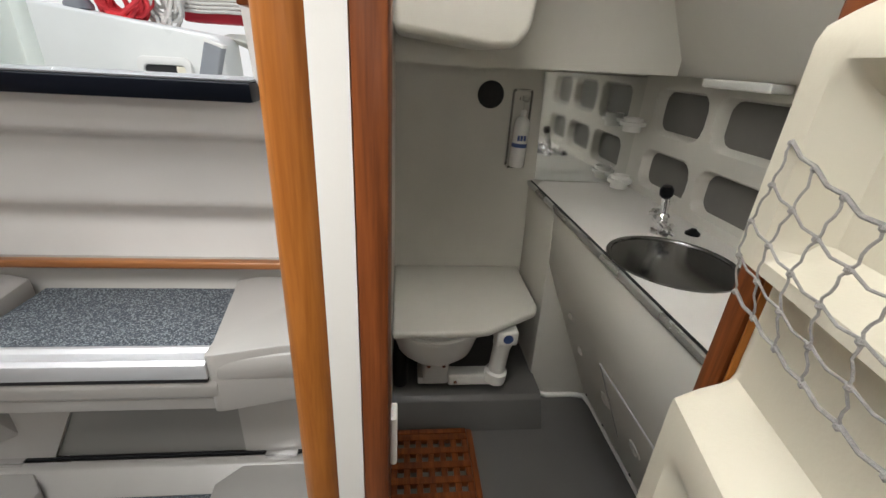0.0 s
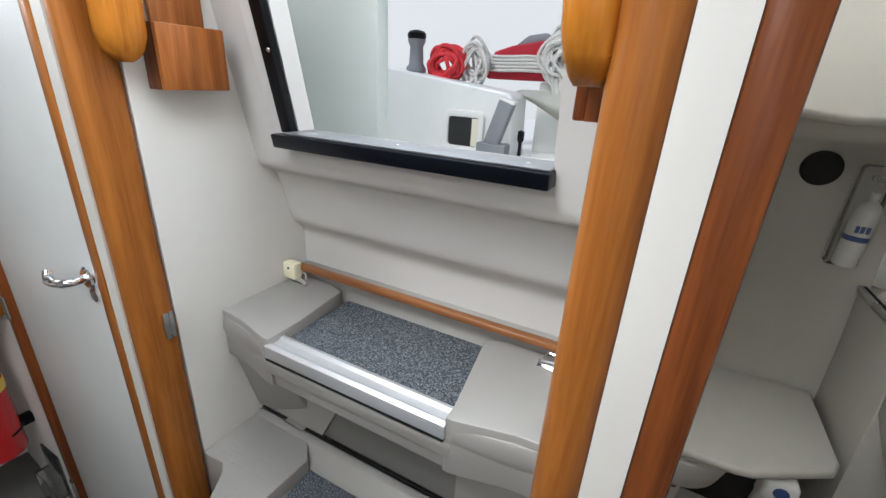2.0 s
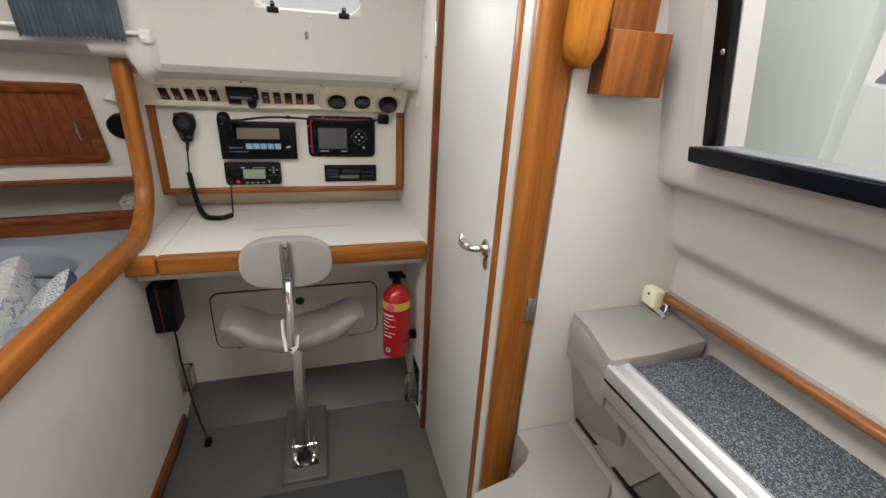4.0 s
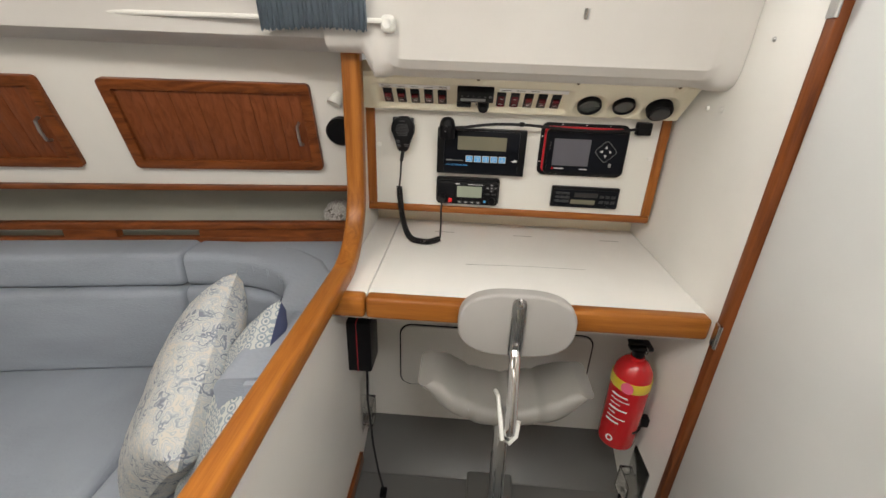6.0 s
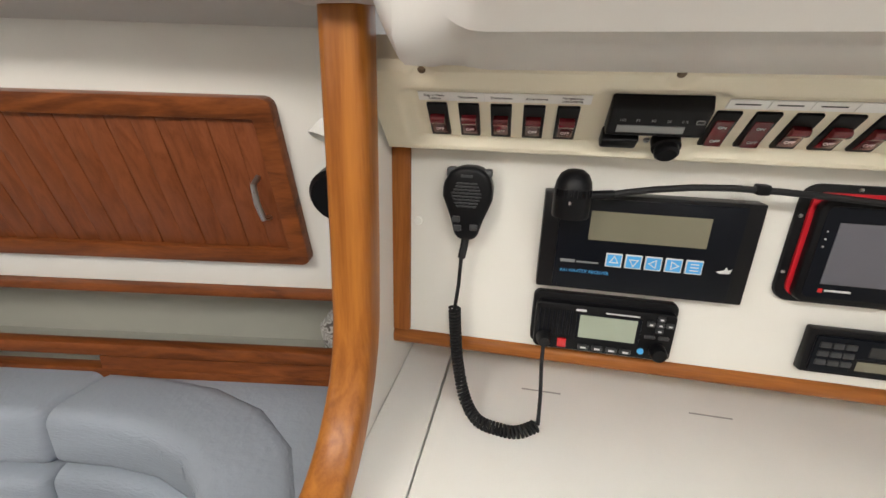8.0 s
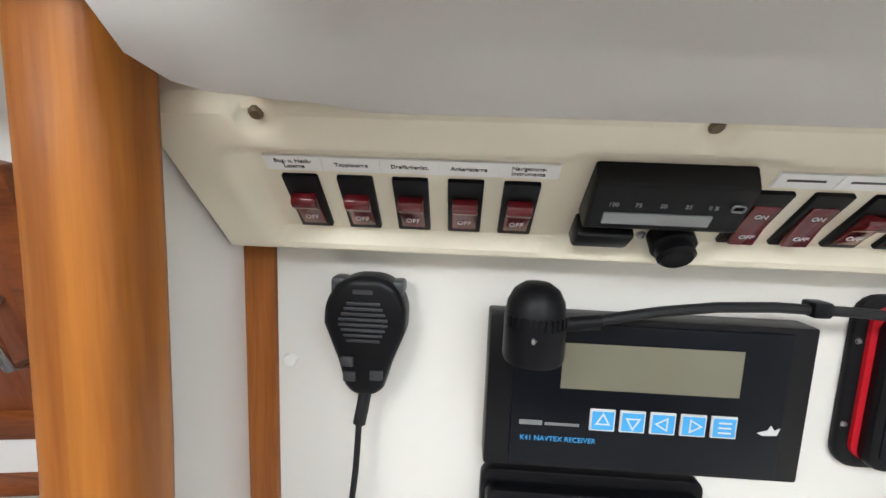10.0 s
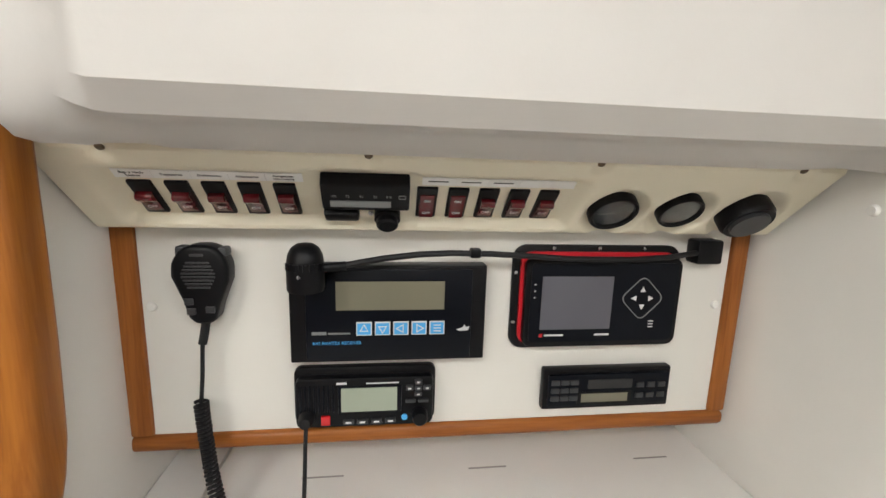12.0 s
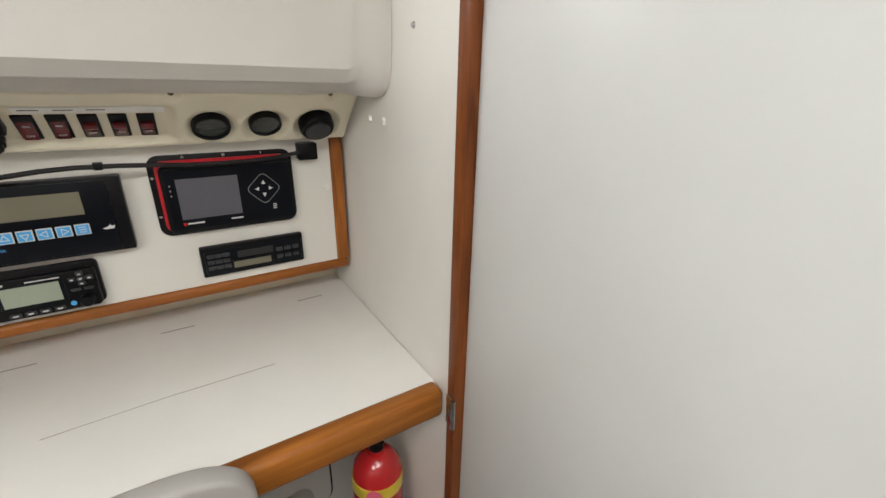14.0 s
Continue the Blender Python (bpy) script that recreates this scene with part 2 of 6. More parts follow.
def rr(x0, x1, y0, y1, r, n=5):
    """A rectangle with round corners, as a list of points."""
    out = []
    for cx, cy, a in ((x1 - r, y1 - r, 0), (x0 + r, y1 - r, 90), (x0 + r, y0 + r, 180), (x1 - r, y0 + r, 270)):
        for i in range(n + 1):
            t = radians(a + 90 * i / n)
            out.append((cx + r * math.cos(t), cy + r * math.sin(t)))
    return out


def frame_ring(outer, inner, axis, a, b, bev=0.0):
    """A closed frame between two outlines of equal count, pushed along an axis."""
    bm = bmesh.new()
    put = {"x": lambda p, k: (k, p[0], p[1]), "y": lambda p, k: (p[0], k, p[1]), "z": lambda p, k: (p[0], p[1], k)}[axis]
    q = [[bm.verts.new(put(p, k)) for p in poly] for poly in (outer, inner) for k in (a, b)]
    n = len(outer)
    for i in range(n):
        j = (i + 1) % n
        for r1, r2 in ((q[0], q[1]), (q[1], q[3]), (q[3], q[2]), (q[2], q[0])):
            bm.faces.new((r1[i], r1[j], r2[j], r2[i]))
    bmesh.ops.recalc_face_normals(bm, faces=bm.faces)
    return bevel(bm, bev, 2)


def join(*bms):
    out = bmesh.new()
    for b in bms:
        me = bpy.data.meshes.new("tmp")
        b.to_mesh(me)
        out.from_mesh(me)
        b.free()
        bpy.data.meshes.remove(me)
    return out


def moved(bm, m):
    bmesh.ops.transform(bm, verts=bm.verts, matrix=m)
    return bm


def mesh_of(name, bm, material):
    for f in bm.faces:
        f.smooth = True
    for e in bm.edges:
        if len(e.link_faces) == 2 and e.calc_face_angle(0) > 0.62:
            e.smooth = False
    me = bpy.data.meshes.new(name)
    bm.to_mesh(me)
    bm.free()
    me.materials.append(material)
    return me


def thing(name, at, label, category, group=""):
    ob = new(name)
    ob.empty_display_size = 0.05
    ob.matrix_basis = Matrix.Translation(at) if not isinstance(at, Matrix) else at
    return tagged(ob, label, category, group)


def world_of(ob):
    return (world_of(ob.parent) if ob.parent else Matrix()) @ ob.matrix_basis


def part(name, bm, material, parent, label=""):
    """One mesh, given in world metres, under a thing or under a part."""
    moved(bm, world_of(parent).inverted())
    ob = new(name, mesh_of(name, bm, material))
    ob.parent = parent
    return tagged(ob, label)


def solid(name, bm, material, label, category):
    return tagged(new(name, mesh_of(name, bm, material)), label, category)


def setting(name, bm, material, label="", category=""):
    return tagged(new(name, mesh_of(name, bm, material)), label, category, kind="structure")


def words(text, size, m, parent, material, name="lettering"):
    """Flat lettering, centred on the pose m (x to the right, y up, z out)."""
    c = bpy.data.curves.new("text", "FONT")
    c.body, c.size, c.align_x, c.align_y, c.extrude = text, size, "CENTER", "CENTER", 0.0002
    tmp = bpy.data.objects.new("text", c)
    me = bpy.data.meshes.new_from_object(tmp)
    bpy.data.objects.remove(tmp)
    bm = bmesh.new()
    bm.from_mesh(me)
    bpy.data.meshes.remove(me)
    return part(name, moved(bm, m), material, parent)


def screw(at, axis, r=0.004):
    return lathe([(0, 0.0018), (r * 0.7, 0.0015), (r, 0.0), (r, -0.002)], at, axis, 10)


def smooth(a, b, v):
    k = max(0.0, min(1.0, (v - a) / (b - a)))
    return k * k * (3 - 2 * k)


# ---------- the setting: hull, bulkheads, sole, deckhead ----------
AFT = 0.445  # the face of the aft bulkhead
setting("floor", box(-1.41, 1.0, -2.7, 1.70, -0.08, -0.03), SOLE, "grey non-slip gelcoat cabin sole", "floor")
setting("floor_side", prism([(-1.66, -0.05), (-1.405, -0.05), (-1.405, -0.026), (-1.58, 0.055), (-1.66, 0.066)], "y", -0.405, 0.445, 0.004), SOLE, "sloping grey sole edge under the chart table", "floor")
setting("wall_nav", box(-1.64, -1.58, -0.41, 0.445, 0.03, 0.70), WHITE, "white laminate panel under the chart table", "wall")
setting("bulkhead_1", box(-1.95, -1.246, AFT, 0.485, -0.02, 1.80), DESKW, "white laminate bulkhead beside the chart table", "wall")
setting("trim_1", box(-1.246, -1.2225, AFT - 0.008, 0.49, -0.02, 1.80, 0.004), teak_z, "dark teak door trim", "trim")
setting("trim_2", box(-0.758, -0.728, AFT - 0.003, 0.49, -0.02, 1.80, 0.006), honey_z, "varnished teak door trim", "trim")
setting("bulkhead_2", box(-0.728, -0.700, AFT, 0.508, -0.02, 1.80), WHITE, "narrow white bulkhead edge", "wall")
setting("post_1", box(-0.700, -0.662, AFT - 0.002, 0.508, -0.02, 1.80, 0.016, 5), honey_z, "varnished teak corner post", "trim")
setting("wall_companionway_1", prism([(0.508, -0.03), (0.86, -0.03), (0.86, 1.05), (0.76, 1.06), (0.72, 1.25), (0.66, 1.80), (0.508, 1.80)], "x", -0.70, -0.665), WHITE, "white companionway side wall", "wall")
setting("post_2", box(-0.006, 0.038, AFT - 0.002, 0.508, -0.02, 1.80, 0.0205, 6), honey_z, "varnished teak corner post", "trim")
setting("bulkhead_3", box(0.037, 0.068, AFT, 0.508, -0.02, 1.80), WHITE, "narrow white bulkhead edge", "wall")
setting("trim_3", box(0.068, 0.099, AFT - 0.003, 0.53, -0.02, 1.80, 0.006), teak_z, "dark teak trim of the head doorway", "trim")
setting("wall_companionway_2", box(0.0, 0.085, 0.508, 1.70, -0.03, 1.80), WHITE, "white wall between companionway and head", "wall")
setting("trim_4", box(0.480, 0.506, AFT - 0.004, 0.472, -0.02, 1.80, 0.006), teak_z, "dark teak trim of the head doorway", "trim")
setting("bulkhead_4", box(0.506, 1.30, AFT, 0.485, -0.02, 1.80), WHITE, "white bulkhead forward of the head", "wall")
setting("head_wall_aft", box(0.085, 1.30, 1.65, 1.70, -0.02, 1.80), HEADG, "off-white gelcoat wall of the head", "wall")
# partition between chart table and saloon, under its curved rail
arc = [(-1.337 - 0.17 * math.sin(radians(a)), 0.735 + 0.17 * (1 - math.cos(radians(a)))) for a in range(0, 91, 15)]
setting("partition", prism([(-0.50, 0.0), (-0.50, 0.72)] + arc + [(-1.522, 1.0), (-1.526, 1.21), (-1.80, 1.21), (-1.80, 0.0)], "y", -0.420, -0.403), WHITE, "white partition between chart table and settee", "wall")
setting("partition_trim", box(-1.42, -0.52, -0.408, -0.392, 0.0, 0.05, 0.005), teak_x, "dark teak skirting of the partition", "trim")
# outer shell
setting("wall_starboard", box(-2.0, -1.95, -2.7, 1.70, -0.05, 1.19), LINER, "hull side behind the lockers", "wall")
setting("wall_forward", box(-2.0, 1.30, -2.75, -2.70, -0.05, 1.85), WHITE, "white forward bulkhead", "wall")
setting("wall_port", box(1.26, 1.30, -2.7, 1.70, -0.05, 1.85), WHITE, "white port side", "wall")
setting("wall_aft_cabin", box(-2.0, 0.0, 1.60, 1.65, -0.05, 0.90), WHITE, "white wall of the aft cabin", "wall")
z0, z1 = 1.80, 1.84
setting("ceiling", join(box(-2.0, -0.62, -2.75, 0.80, z0, z1), box(-0.05, 1.30, -2.75, 1.70, z0, z1), box(-0.62, -0.05, -2.75, -1.15, z0, z1), box(-0.62, -0.05, -0.55, -0.20, z0, z1)), LINER, "white moulded deckhead", "ceiling")

# moulded side deck liner above the instruments
groove = [(-1.556, 1.190), (-1.540, 1.193), (-1.526, 1.198), (-1.516, 1.205), (-1.505, 1.2085), (-1.487, 1.2085), (-1.468, 1.209), (-1.453, 1.222), (-1.443, 1.335), (-1.4365, 1.372), (-1.41, 1.52), (-1.395, 1.62), (-1.34, 1.74), (-1.25, 1.81)]
lip = [(-1.572, 1.198), (-1.535, 1.192), (-1.512, 1.188), (-1.490, 1.187), (-1.472, 1.190), (-1.458, 1.200), (-1.450, 1.220), (-1.446, 1.26)] + groove[8:]
WY0, WY1 = -0.02, 0.262  # opening of the portlight
ys = sorted([-0.432 + 0.876 * k / 90 for k in range(91)] + [WY0, WY1])
bm = bmesh.new()
sheet = []
for y in ys:
    w = smooth(-0.325, -0.268, y) * (1 - smooth(0.375, 0.425, y))
    rise = 0.050 * (1 - smooth(-0.352, -0.322, y))
    sheet.append([bm.verts.new((b[0] + (a[0] - b[0]) * w, y, b[1] + (a[1] - b[1]) * w + rise * min(1.0, max(0.0, (8 - k) / 2.0)))) for k, (a, b) in enumerate(zip(groove, lip))])
for i in range(len(ys) - 1):
    for j in range(13):
        if j == 9 and WY0 - 1e-6 <= ys[i] and ys[i + 1] <= WY1 + 1e-6:
            continue
        bm.faces.new((sheet[i][j], sheet[i + 1][j], sheet[i + 1][j + 1], sheet[i][j + 1]))
bmesh.ops.recalc_face_normals(bm, faces=bm.faces)
bmesh.ops.solidify(bm, geom=bm.faces[:], thickness=0.012)
bmesh.ops.recalc_face_normals(bm, faces=bm.faces)
setting("liner_nav", bm, NAVLINER, "moulded white deck liner above the chart table", "wall")
setting("liner_end", box(-1.98, -1.56, -0.432, -0.405, 1.215, 1.80), LINER, "white liner edge over the pillar", "wall")
liner2 = [(-1.66, 1.225), (-1.56, 1.232), (-1.48, 1.238), (-1.455, 1.252), (-1.450, 1.30), (-1.435, 1.40), (-1.40, 1.62), (-1.36, 1.72), (-1.30, 1.78), (-1.25, 1.81), (-1.98, 1.81), (-1.98, 1.225)]
ls = prism(liner2, "y", -2.7, -0.43)
for v in ls.verts:
    v.co.x += 0.08 * max(0.0, -0.43 - v.co.y)
setting("liner_saloon", ls, LINER, "moulded white deck liner above the settee", "wall")

# companionway surround: one moulding that leans in towards the top, with a lip over the panel behind the steps
sx0, sx1 = -0.665, 0.0
LEAN = 0.215


def lean_y(z, out=0.0):
    """The y of the leaning face of the surround at height z, or of a plane that far proud of it."""
    return 0.714 - LEAN * (z - 1.08) - out


def leaning(bm):
    """Shears a mesh built upright at y = 0 on to the leaning face."""
    for v in bm.verts:
        v.co.y += lean_y(v.co.z)
    return bm


lower = [(lean_y(1.128), 1.128), (0.7125, 1.088), (0.7165, 1.074), (0.725, 1.065), (0.740, 1.0595), (0.752, 1.056), (0.759, 1.048), (0.770, 1.012), (0.787, 0.950), (0.791, 0.938), (0.798, 0.930), (0.809, 0.923), (0.817, 0.914), (0.821, 0.902), (0.822, 0.885), (0.822, 0.70), (0.86, 0.70), (0.86, 1.128)]
setting("companionway_panel", prism(lower, "x", sx0, sx1), SURR, "moulded white panel with a rounded lip behind the steps", "wall")
side = leaning(join(box(sx0, -0.597, 0.0, 0.05, 1.128, 1.82), box(-0.085, sx1, 0.0, 0.05, 1.128, 1.82)))
setting("companionway_surround", side, SURR, "moulded white sides of the companionway opening", "wall")
# black strips put in for the dark gap between moulding and post
setting("companionway_gap", leaning(box(-0.0075, -0.0005, -0.004, 0.012, 1.128, 1.80)), RUBBER, "black strip drawn as the dark gap beside the companionway moulding", "seal")
setting("companionway_gap_lower", box(-0.0065, -0.0005, 0.700, 0.792, 0.86, 1.120), RUBBER, "black strip drawn as the dark gap beside the moulded panel", "seal")
setting("companionway_bevel", leaning(prism([(-0.597, 0.0), (-0.568, 0.012), (-0.545, 0.012), (-0.545, 0.05), (-0.597, 0.05)], "z", 1.128, 1.82)), LINER, "bevelled edge of the companionway opening", "wall")
# ---------- chart table corner ----------
UP_S = Vector((0.1, 0, 0.094)).normalized()
OUT_S = Vector((0.094, 0, -0.1)).normalized()


def on_switch(y, s, out=0.0):
    """A point on the sloping switch panel: along y, up the slope, out of its face."""
    return Vector((-1.657, y, 1.096)) + UP_S * s + OUT_S * out


def switch_pose(y, s, out=0.0):
    m = Matrix((Vector((0, 1, 0)), UP_S, OUT_S)).transposed().to_4x4()
    m.translation = on_switch(y, s, out)
    return m


def wall_pose(y, z, x):
    """A pose on a face that looks along +x: x to the right along y, y up, z out."""
    m = Matrix(((0, 1, 0), (0, 0, 1), (1, 0, 0))).transposed().to_4x4()
    m.translation = (x, y, z)
    return m


def chart_table():
    t = thing("chart_table", (-1.5, 0.0, 0.68), "white laminate chart table with varnished teak front edge", "table")
    part("tabletop", box(-1.80, -1.292, -0.324, 0.444, 0.692, 0.72, 0.0015, 1), DESKW, t)
    part("side_leaf", box(-1.80, -1.292, -0.4025, -0.3265, 0.692, 0.72, 0.0015, 1), DESKW, t)
    nose = lambda a, b: box(-1.298, -1.262, a, b, 0.668, 0.7225, 0.009, 3)
    part("front_edge", nose(-0.324, 0.443), honey_y, t, "varnished teak front edge")
    part("front_edge", nose(-0.404, -0.3265), honey_y, t, "varnished teak front edge")
    part("apron", box(-1.60, -1.315, -0.40, 0.44, 0.632, 0.692, 0.003), WHITE, t)
    part("back_panel", box(-1.83, -1.80, -0.408, 0.444, 0.66, 0.84), CREAM, t)
    for y0, y1 in ((0.047, 0.106), (0.317, 0.374), (-0.20, -0.14)):
        part("hinge_slot", box(-1.700, -1.697, y0, y1, 0.7195, 0.7204), BACKREST, t)
    part("scratch", tube([(-1.472, -0.10, 0.7202), (-1.481, 0.05, 0.7202), (-1.482, 0.22, 0.7202)], 0.0006, 5), BACKREST, t, "faint pencil line")
    return t


chart_table()
pn = thing("instrument_panel", (-1.70, 0.0, 0.80), "white instrument board in a teak frame above the chart table", "panel")
part("board", box(-1.82, -1.676, -0.378, 0.412, 0.815, 1.096), PANELW, pn)
part("frame_bottom", box(-1.80, -1.668, -0.409, 0.438, 0.793, 0.8155, 0.008, 3), mid_y, pn, "teak frame")
part("frame_side", box(-1.80, -1.670, -0.409, -0.3775, 0.815, 1.095, 0.004), mid_z, pn, "teak frame")
part("frame_side", box(-1.80, -1.670, 0.4115, 0.438, 0.815, 1.095, 0.004), mid_z, pn, "teak frame")
for y, z in ((-0.367, 0.990), (0.400, 0.985)):
    part("screw_cap", lathe([(0, 0.003), (0.005, 0.0025), (0.0065, 0)], (-1.676, y, z), (1, 0, 0), 14), PLASTW, pn)

sp = thing("switch_panel", (-1.62, 0, 1.10), "cream moulded switch panel with rocker switches and gauges", "panel")


def switch_relief(y, s):
    """How far the moulding stands out of its base plane: a sunken tray for the switches, notches for the screws."""
    tray = smooth(0.012, 0.022, s) * (1 - smooth(0.093, 0.107, s)) * smooth(-0.368, -0.352, y) * (1 - smooth(0.128, 0.150, y))
    for gy, r in ((0.195, 0.036), (0.281, 0.036), (0.372, 0.040)):
        d = math.hypot((y - gy), (s - 0.047) * 0.9)
        tray = max(tray, 1 - smooth(r - 0.006, r + 0.006, d))
    tray = max(tray, smooth(0.010, 0.022, s) * (1 - smooth(0.098, 0.112, s)) * smooth(-0.168, -0.158, y) * (1 - smooth(-0.052, -0.044, y)))
    h = 0.012 * (1 - tray)
    for sy in (-0.336, -0.096, 0.145, 0.385):
        d = abs(y - sy) if s > 0.126 else math.hypot(y - sy, s - 0.126)
        h -= 0.006 * (1 - smooth(0.006, 0.013, d))
    return h - 0.014 * (1 - smooth(0.0, 0.008, s)) - 0.008 * smooth(0.130, 0.137, s)


NY, NS = 200, 34
bm = bmesh.new()
grid = [[bm.verts.new(on_switch(-0.397 + 0.829 * i / NY, -0.002 + 0.139 * j / NS, switch_relief(-0.397 + 0.829 * i / NY, -0.002 + 0.139 * j / NS))) for j in range(NS + 1)] for i in range(NY + 1)]
back = [[bm.verts.new(on_switch(-0.397 + 0.829 * i / NY, s, -0.03)) for s in (-0.002, 0.137)] for i in range(NY + 1)]
for i in range(NY):
    for j in range(NS):
        bm.faces.new((grid[i][j], grid[i + 1][j], grid[i + 1][j + 1], grid[i][j + 1]))
    bm.faces.new((grid[i][0], back[i][0], back[i + 1][0], grid[i + 1][0]))
    bm.faces.new((grid[i][NS], grid[i + 1][NS], back[i + 1][1], back[i][1]))
for i in (0, NY):
    bm.faces.new([*grid[i], back[i][1], back[i][0]])
bmesh.ops.recalc_face_normals(bm, faces=bm.faces)
part("moulding", bm, CREAM, sp)


def door_leaf():
    d = setting("door_1", box(-1.221, -0.763, 0.453, 0.485, -0.02, 1.79, 0.003), DOORW, "closed pale grey laminate door to the aft cabin", "door")
    return d


door1 = door_leaf()
# the rail: up from the passage, along the partition, then curving up to the deckhead
rail_path = [(-0.50, 0.735), (-0.9, 0.735), (-1.20, 0.735)] + [(-1.337 - 0.185 * math.sin(radians(a)), 0.735 + 0.205 * (1 - math.cos(radians(a)))) for a in range(0, 91, 9)] + [(-1.525, 1.0), (-1.527, 1.1), (-1.528, 1.262)]
rail_sec = [(s, h) for s, h in rr(-0.0225, 0.0225, -0.022, 0.022, 0.010, 3)]
rl = thing("partition_rail", (-1.0, -0.405, 0.74), "varnished teak rail curving up from partition to deckhead", "rail")
cut = 3
part("straight_rail", sweep([(x, -0.398, z) for x, z in rail_path[:cut] + [(-1.336, 0.735)]], rail_sec), honey_x, rl)
part("curved_rail", sweep([(x, -0.398, z) for x, z in [(-1.3375, 0.735)] + rail_path[cut + 1:]], rail_sec), honey_z, rl)

# ---------- companionway steps ----------
CX = -0.3325


def bm_dot(at):
    return lathe([(0.0034, -0.0006), (0.0026, 0.0007), (0, 0.0009)], at, (0, 0, 1), 6)


def steps():
    t = thing("companionway_steps", (CX, 0.6, 0.0), "warm grey moulded companionway steps with carpeted treads", "steps")
    # top tread: raised pads at the sides, a sunken carpet between them
    half = 0.3315
    pad = [(-half, 0.592), (-0.275, 0.588), (-0.190, 0.568), (-0.176, 0.568), (-0.176, 0.65), (-0.19, 0.78), (-0.235, 0.795), (-half, 0.795)]
    pad_wide = [(-half, 0.592), (-0.275, 0.588), (-0.190, 0.568), (-0.178, 0.568), (-0.178, 0.60), (-0.152, 0.778), (-0.185, 0.793), (-half, 0.795)]
    for s in (-1, 1):
        part("side_pad", prism([(CX + s * x, y) for x, y in (pad_wide if s < 0 else pad)], "z", 0.70, 0.803, 0.004, 2), STEPG, t)
    part("tread", box(CX - 0.18, CX + 0.18, 0.574, 0.80, 0.70, 0.774, 0.004), STEPG, t)
    part("back_slope", prism([(0.785, 0.76), (0.793, 0.778), (0.806, 0.826), (0.83, 0.828), (0.83, 0.76)], "x", CX - half, CX + half, 0.003), STEPG, t)
    part("carpet", prism([(CX - 0.178, 0.60), (CX + 0.178, 0.60), (CX + 0.150, 0.788), (CX - 0.178, 0.788)], "z", 0.772, 0.780, 0.002), CARPET, t, "blue-grey flecked carpet")
    # fascia that falls back under the tread
    fas = [(0.572, 0.768), (0.565, 0.752), (0.568, 0.728), (0.60, 0.70), (0.66, 0.655), (0.70, 0.655), (0.70, 0.77)]
    part("fascia", prism(fas, "x", CX - 0.19, CX + 0.19, 0.004), STEPG, t)
    for s in (-1, 1):
        wing = [(0.600, 0.71), (0.645, 0.525), (0.70, 0.525)] if s < 0 else [(0.596, 0.742), (0.62, 0.730), (0.70, 0.722)]
        b = prism([(0.592, 0.79), (0.588, 0.765)] + wing + [(0.70, 0.79)], "x", CX + s * 0.19, CX + s * half, 0.004)
        for v in b.verts:
            k = 1 - (abs(v.co.x - CX) - 0.19) / (half - 0.19)
            v.co.y += k * (-0.022 * smooth(0.70, 0.76, v.co.z) + 0.03 * (1 - smooth(0.56, 0.70, v.co.z)))
        part("fascia", b, STEPG, t)
    # riser with its toe recess, whose shade is put into a darker grey
    part("riser", prism([(CX - half, 0.515), (-0.485, 0.515), (-0.395, 0.69), (-0.165, 0.69), (-0.165, 0.515), (CX + half, 0.515), (CX + half, 0.71), (CX - half, 0.71)], "y", 0.656, 0.70), STEPG, t)
    part("toe_recess", box(-0.50, -0.16, 0.664, 0.672, 0.510, 0.705), TOE, t, "toe recess with its shade put into the grey")
    # lower step
    pad2 = [(-half, 0.505), (-0.3175, 0.503), (-0.2755, 0.507), (-0.2575, 0.492), (-0.2295, 0.447), (-0.2125, 0.36), (-0.14, 0.345), (-0.1405, 0.496), (-0.1345, 0.596), (-0.17, 0.632), (-half, 0.632)]
    for s in (-1, 1):
        part("side_pad", prism([(CX + s * x, y) for x, y in pad2], "z", 0.40, 0.512, 0.004, 2), STEPG, t)
    dots = [bm_dot((CX + s * x, y, 0.5118)) for s in (-1, 1) for x, y in [(-0.300 + 0.012 * i + 0.006 * (j % 2), 0.400 + 0.0105 * j) for i in range(13) for j in range(16)] if x < -0.1485 and (x > -0.205 or y > 0.51) and (x > -0.222 or y > 0.475)]
    tagged(part("non_slip_texture", join(*dots), STEPG, t), "fine non-slip dimples", kind="stuff")
    part("tread", box(CX - 0.15, CX + 0.18, 0.345, 0.64, 0.40, 0.478, 0.004), STEPG, t)
    part("back_slope", prism([(0.59, 0.47), (0.60, 0.482), (0.632, 0.514), (0.65, 0.514), (0.65, 0.45)], "x", CX - half, CX + half, 0.003), STEPG, t)
    part("carpet", prism([(CX - 0.12, 0.36), (CX + 0.17, 0.36), (CX + 0.155, 0.598), (CX - 0.135, 0.598)], "z", 0.476, 0.486, 0.002), CARPET, t, "blue-grey flecked carpet")
    part("lower_riser", prism([(0.365, 0.475), (0.355, 0.42), (0.44, 0.36), (0.44, -0.03), (0.66, -0.03), (0.66, 0.475)], "x", CX - 0.205, CX + 0.205, 0.006), STEPG, t)
    part("lower_riser_back", prism([(0.515, 0.475), (0.54, 0.36), (0.55, -0.03), (0.66, -0.03), (0.66, 0.475)], "x", CX - half + 0.002, CX + half - 0.002, 0.004), STEPG, t)
    part("hinge_gap", box(CX - half, CX + half, 0.6525, 0.656, 0.5125, 0.5165), RUBBER, t)
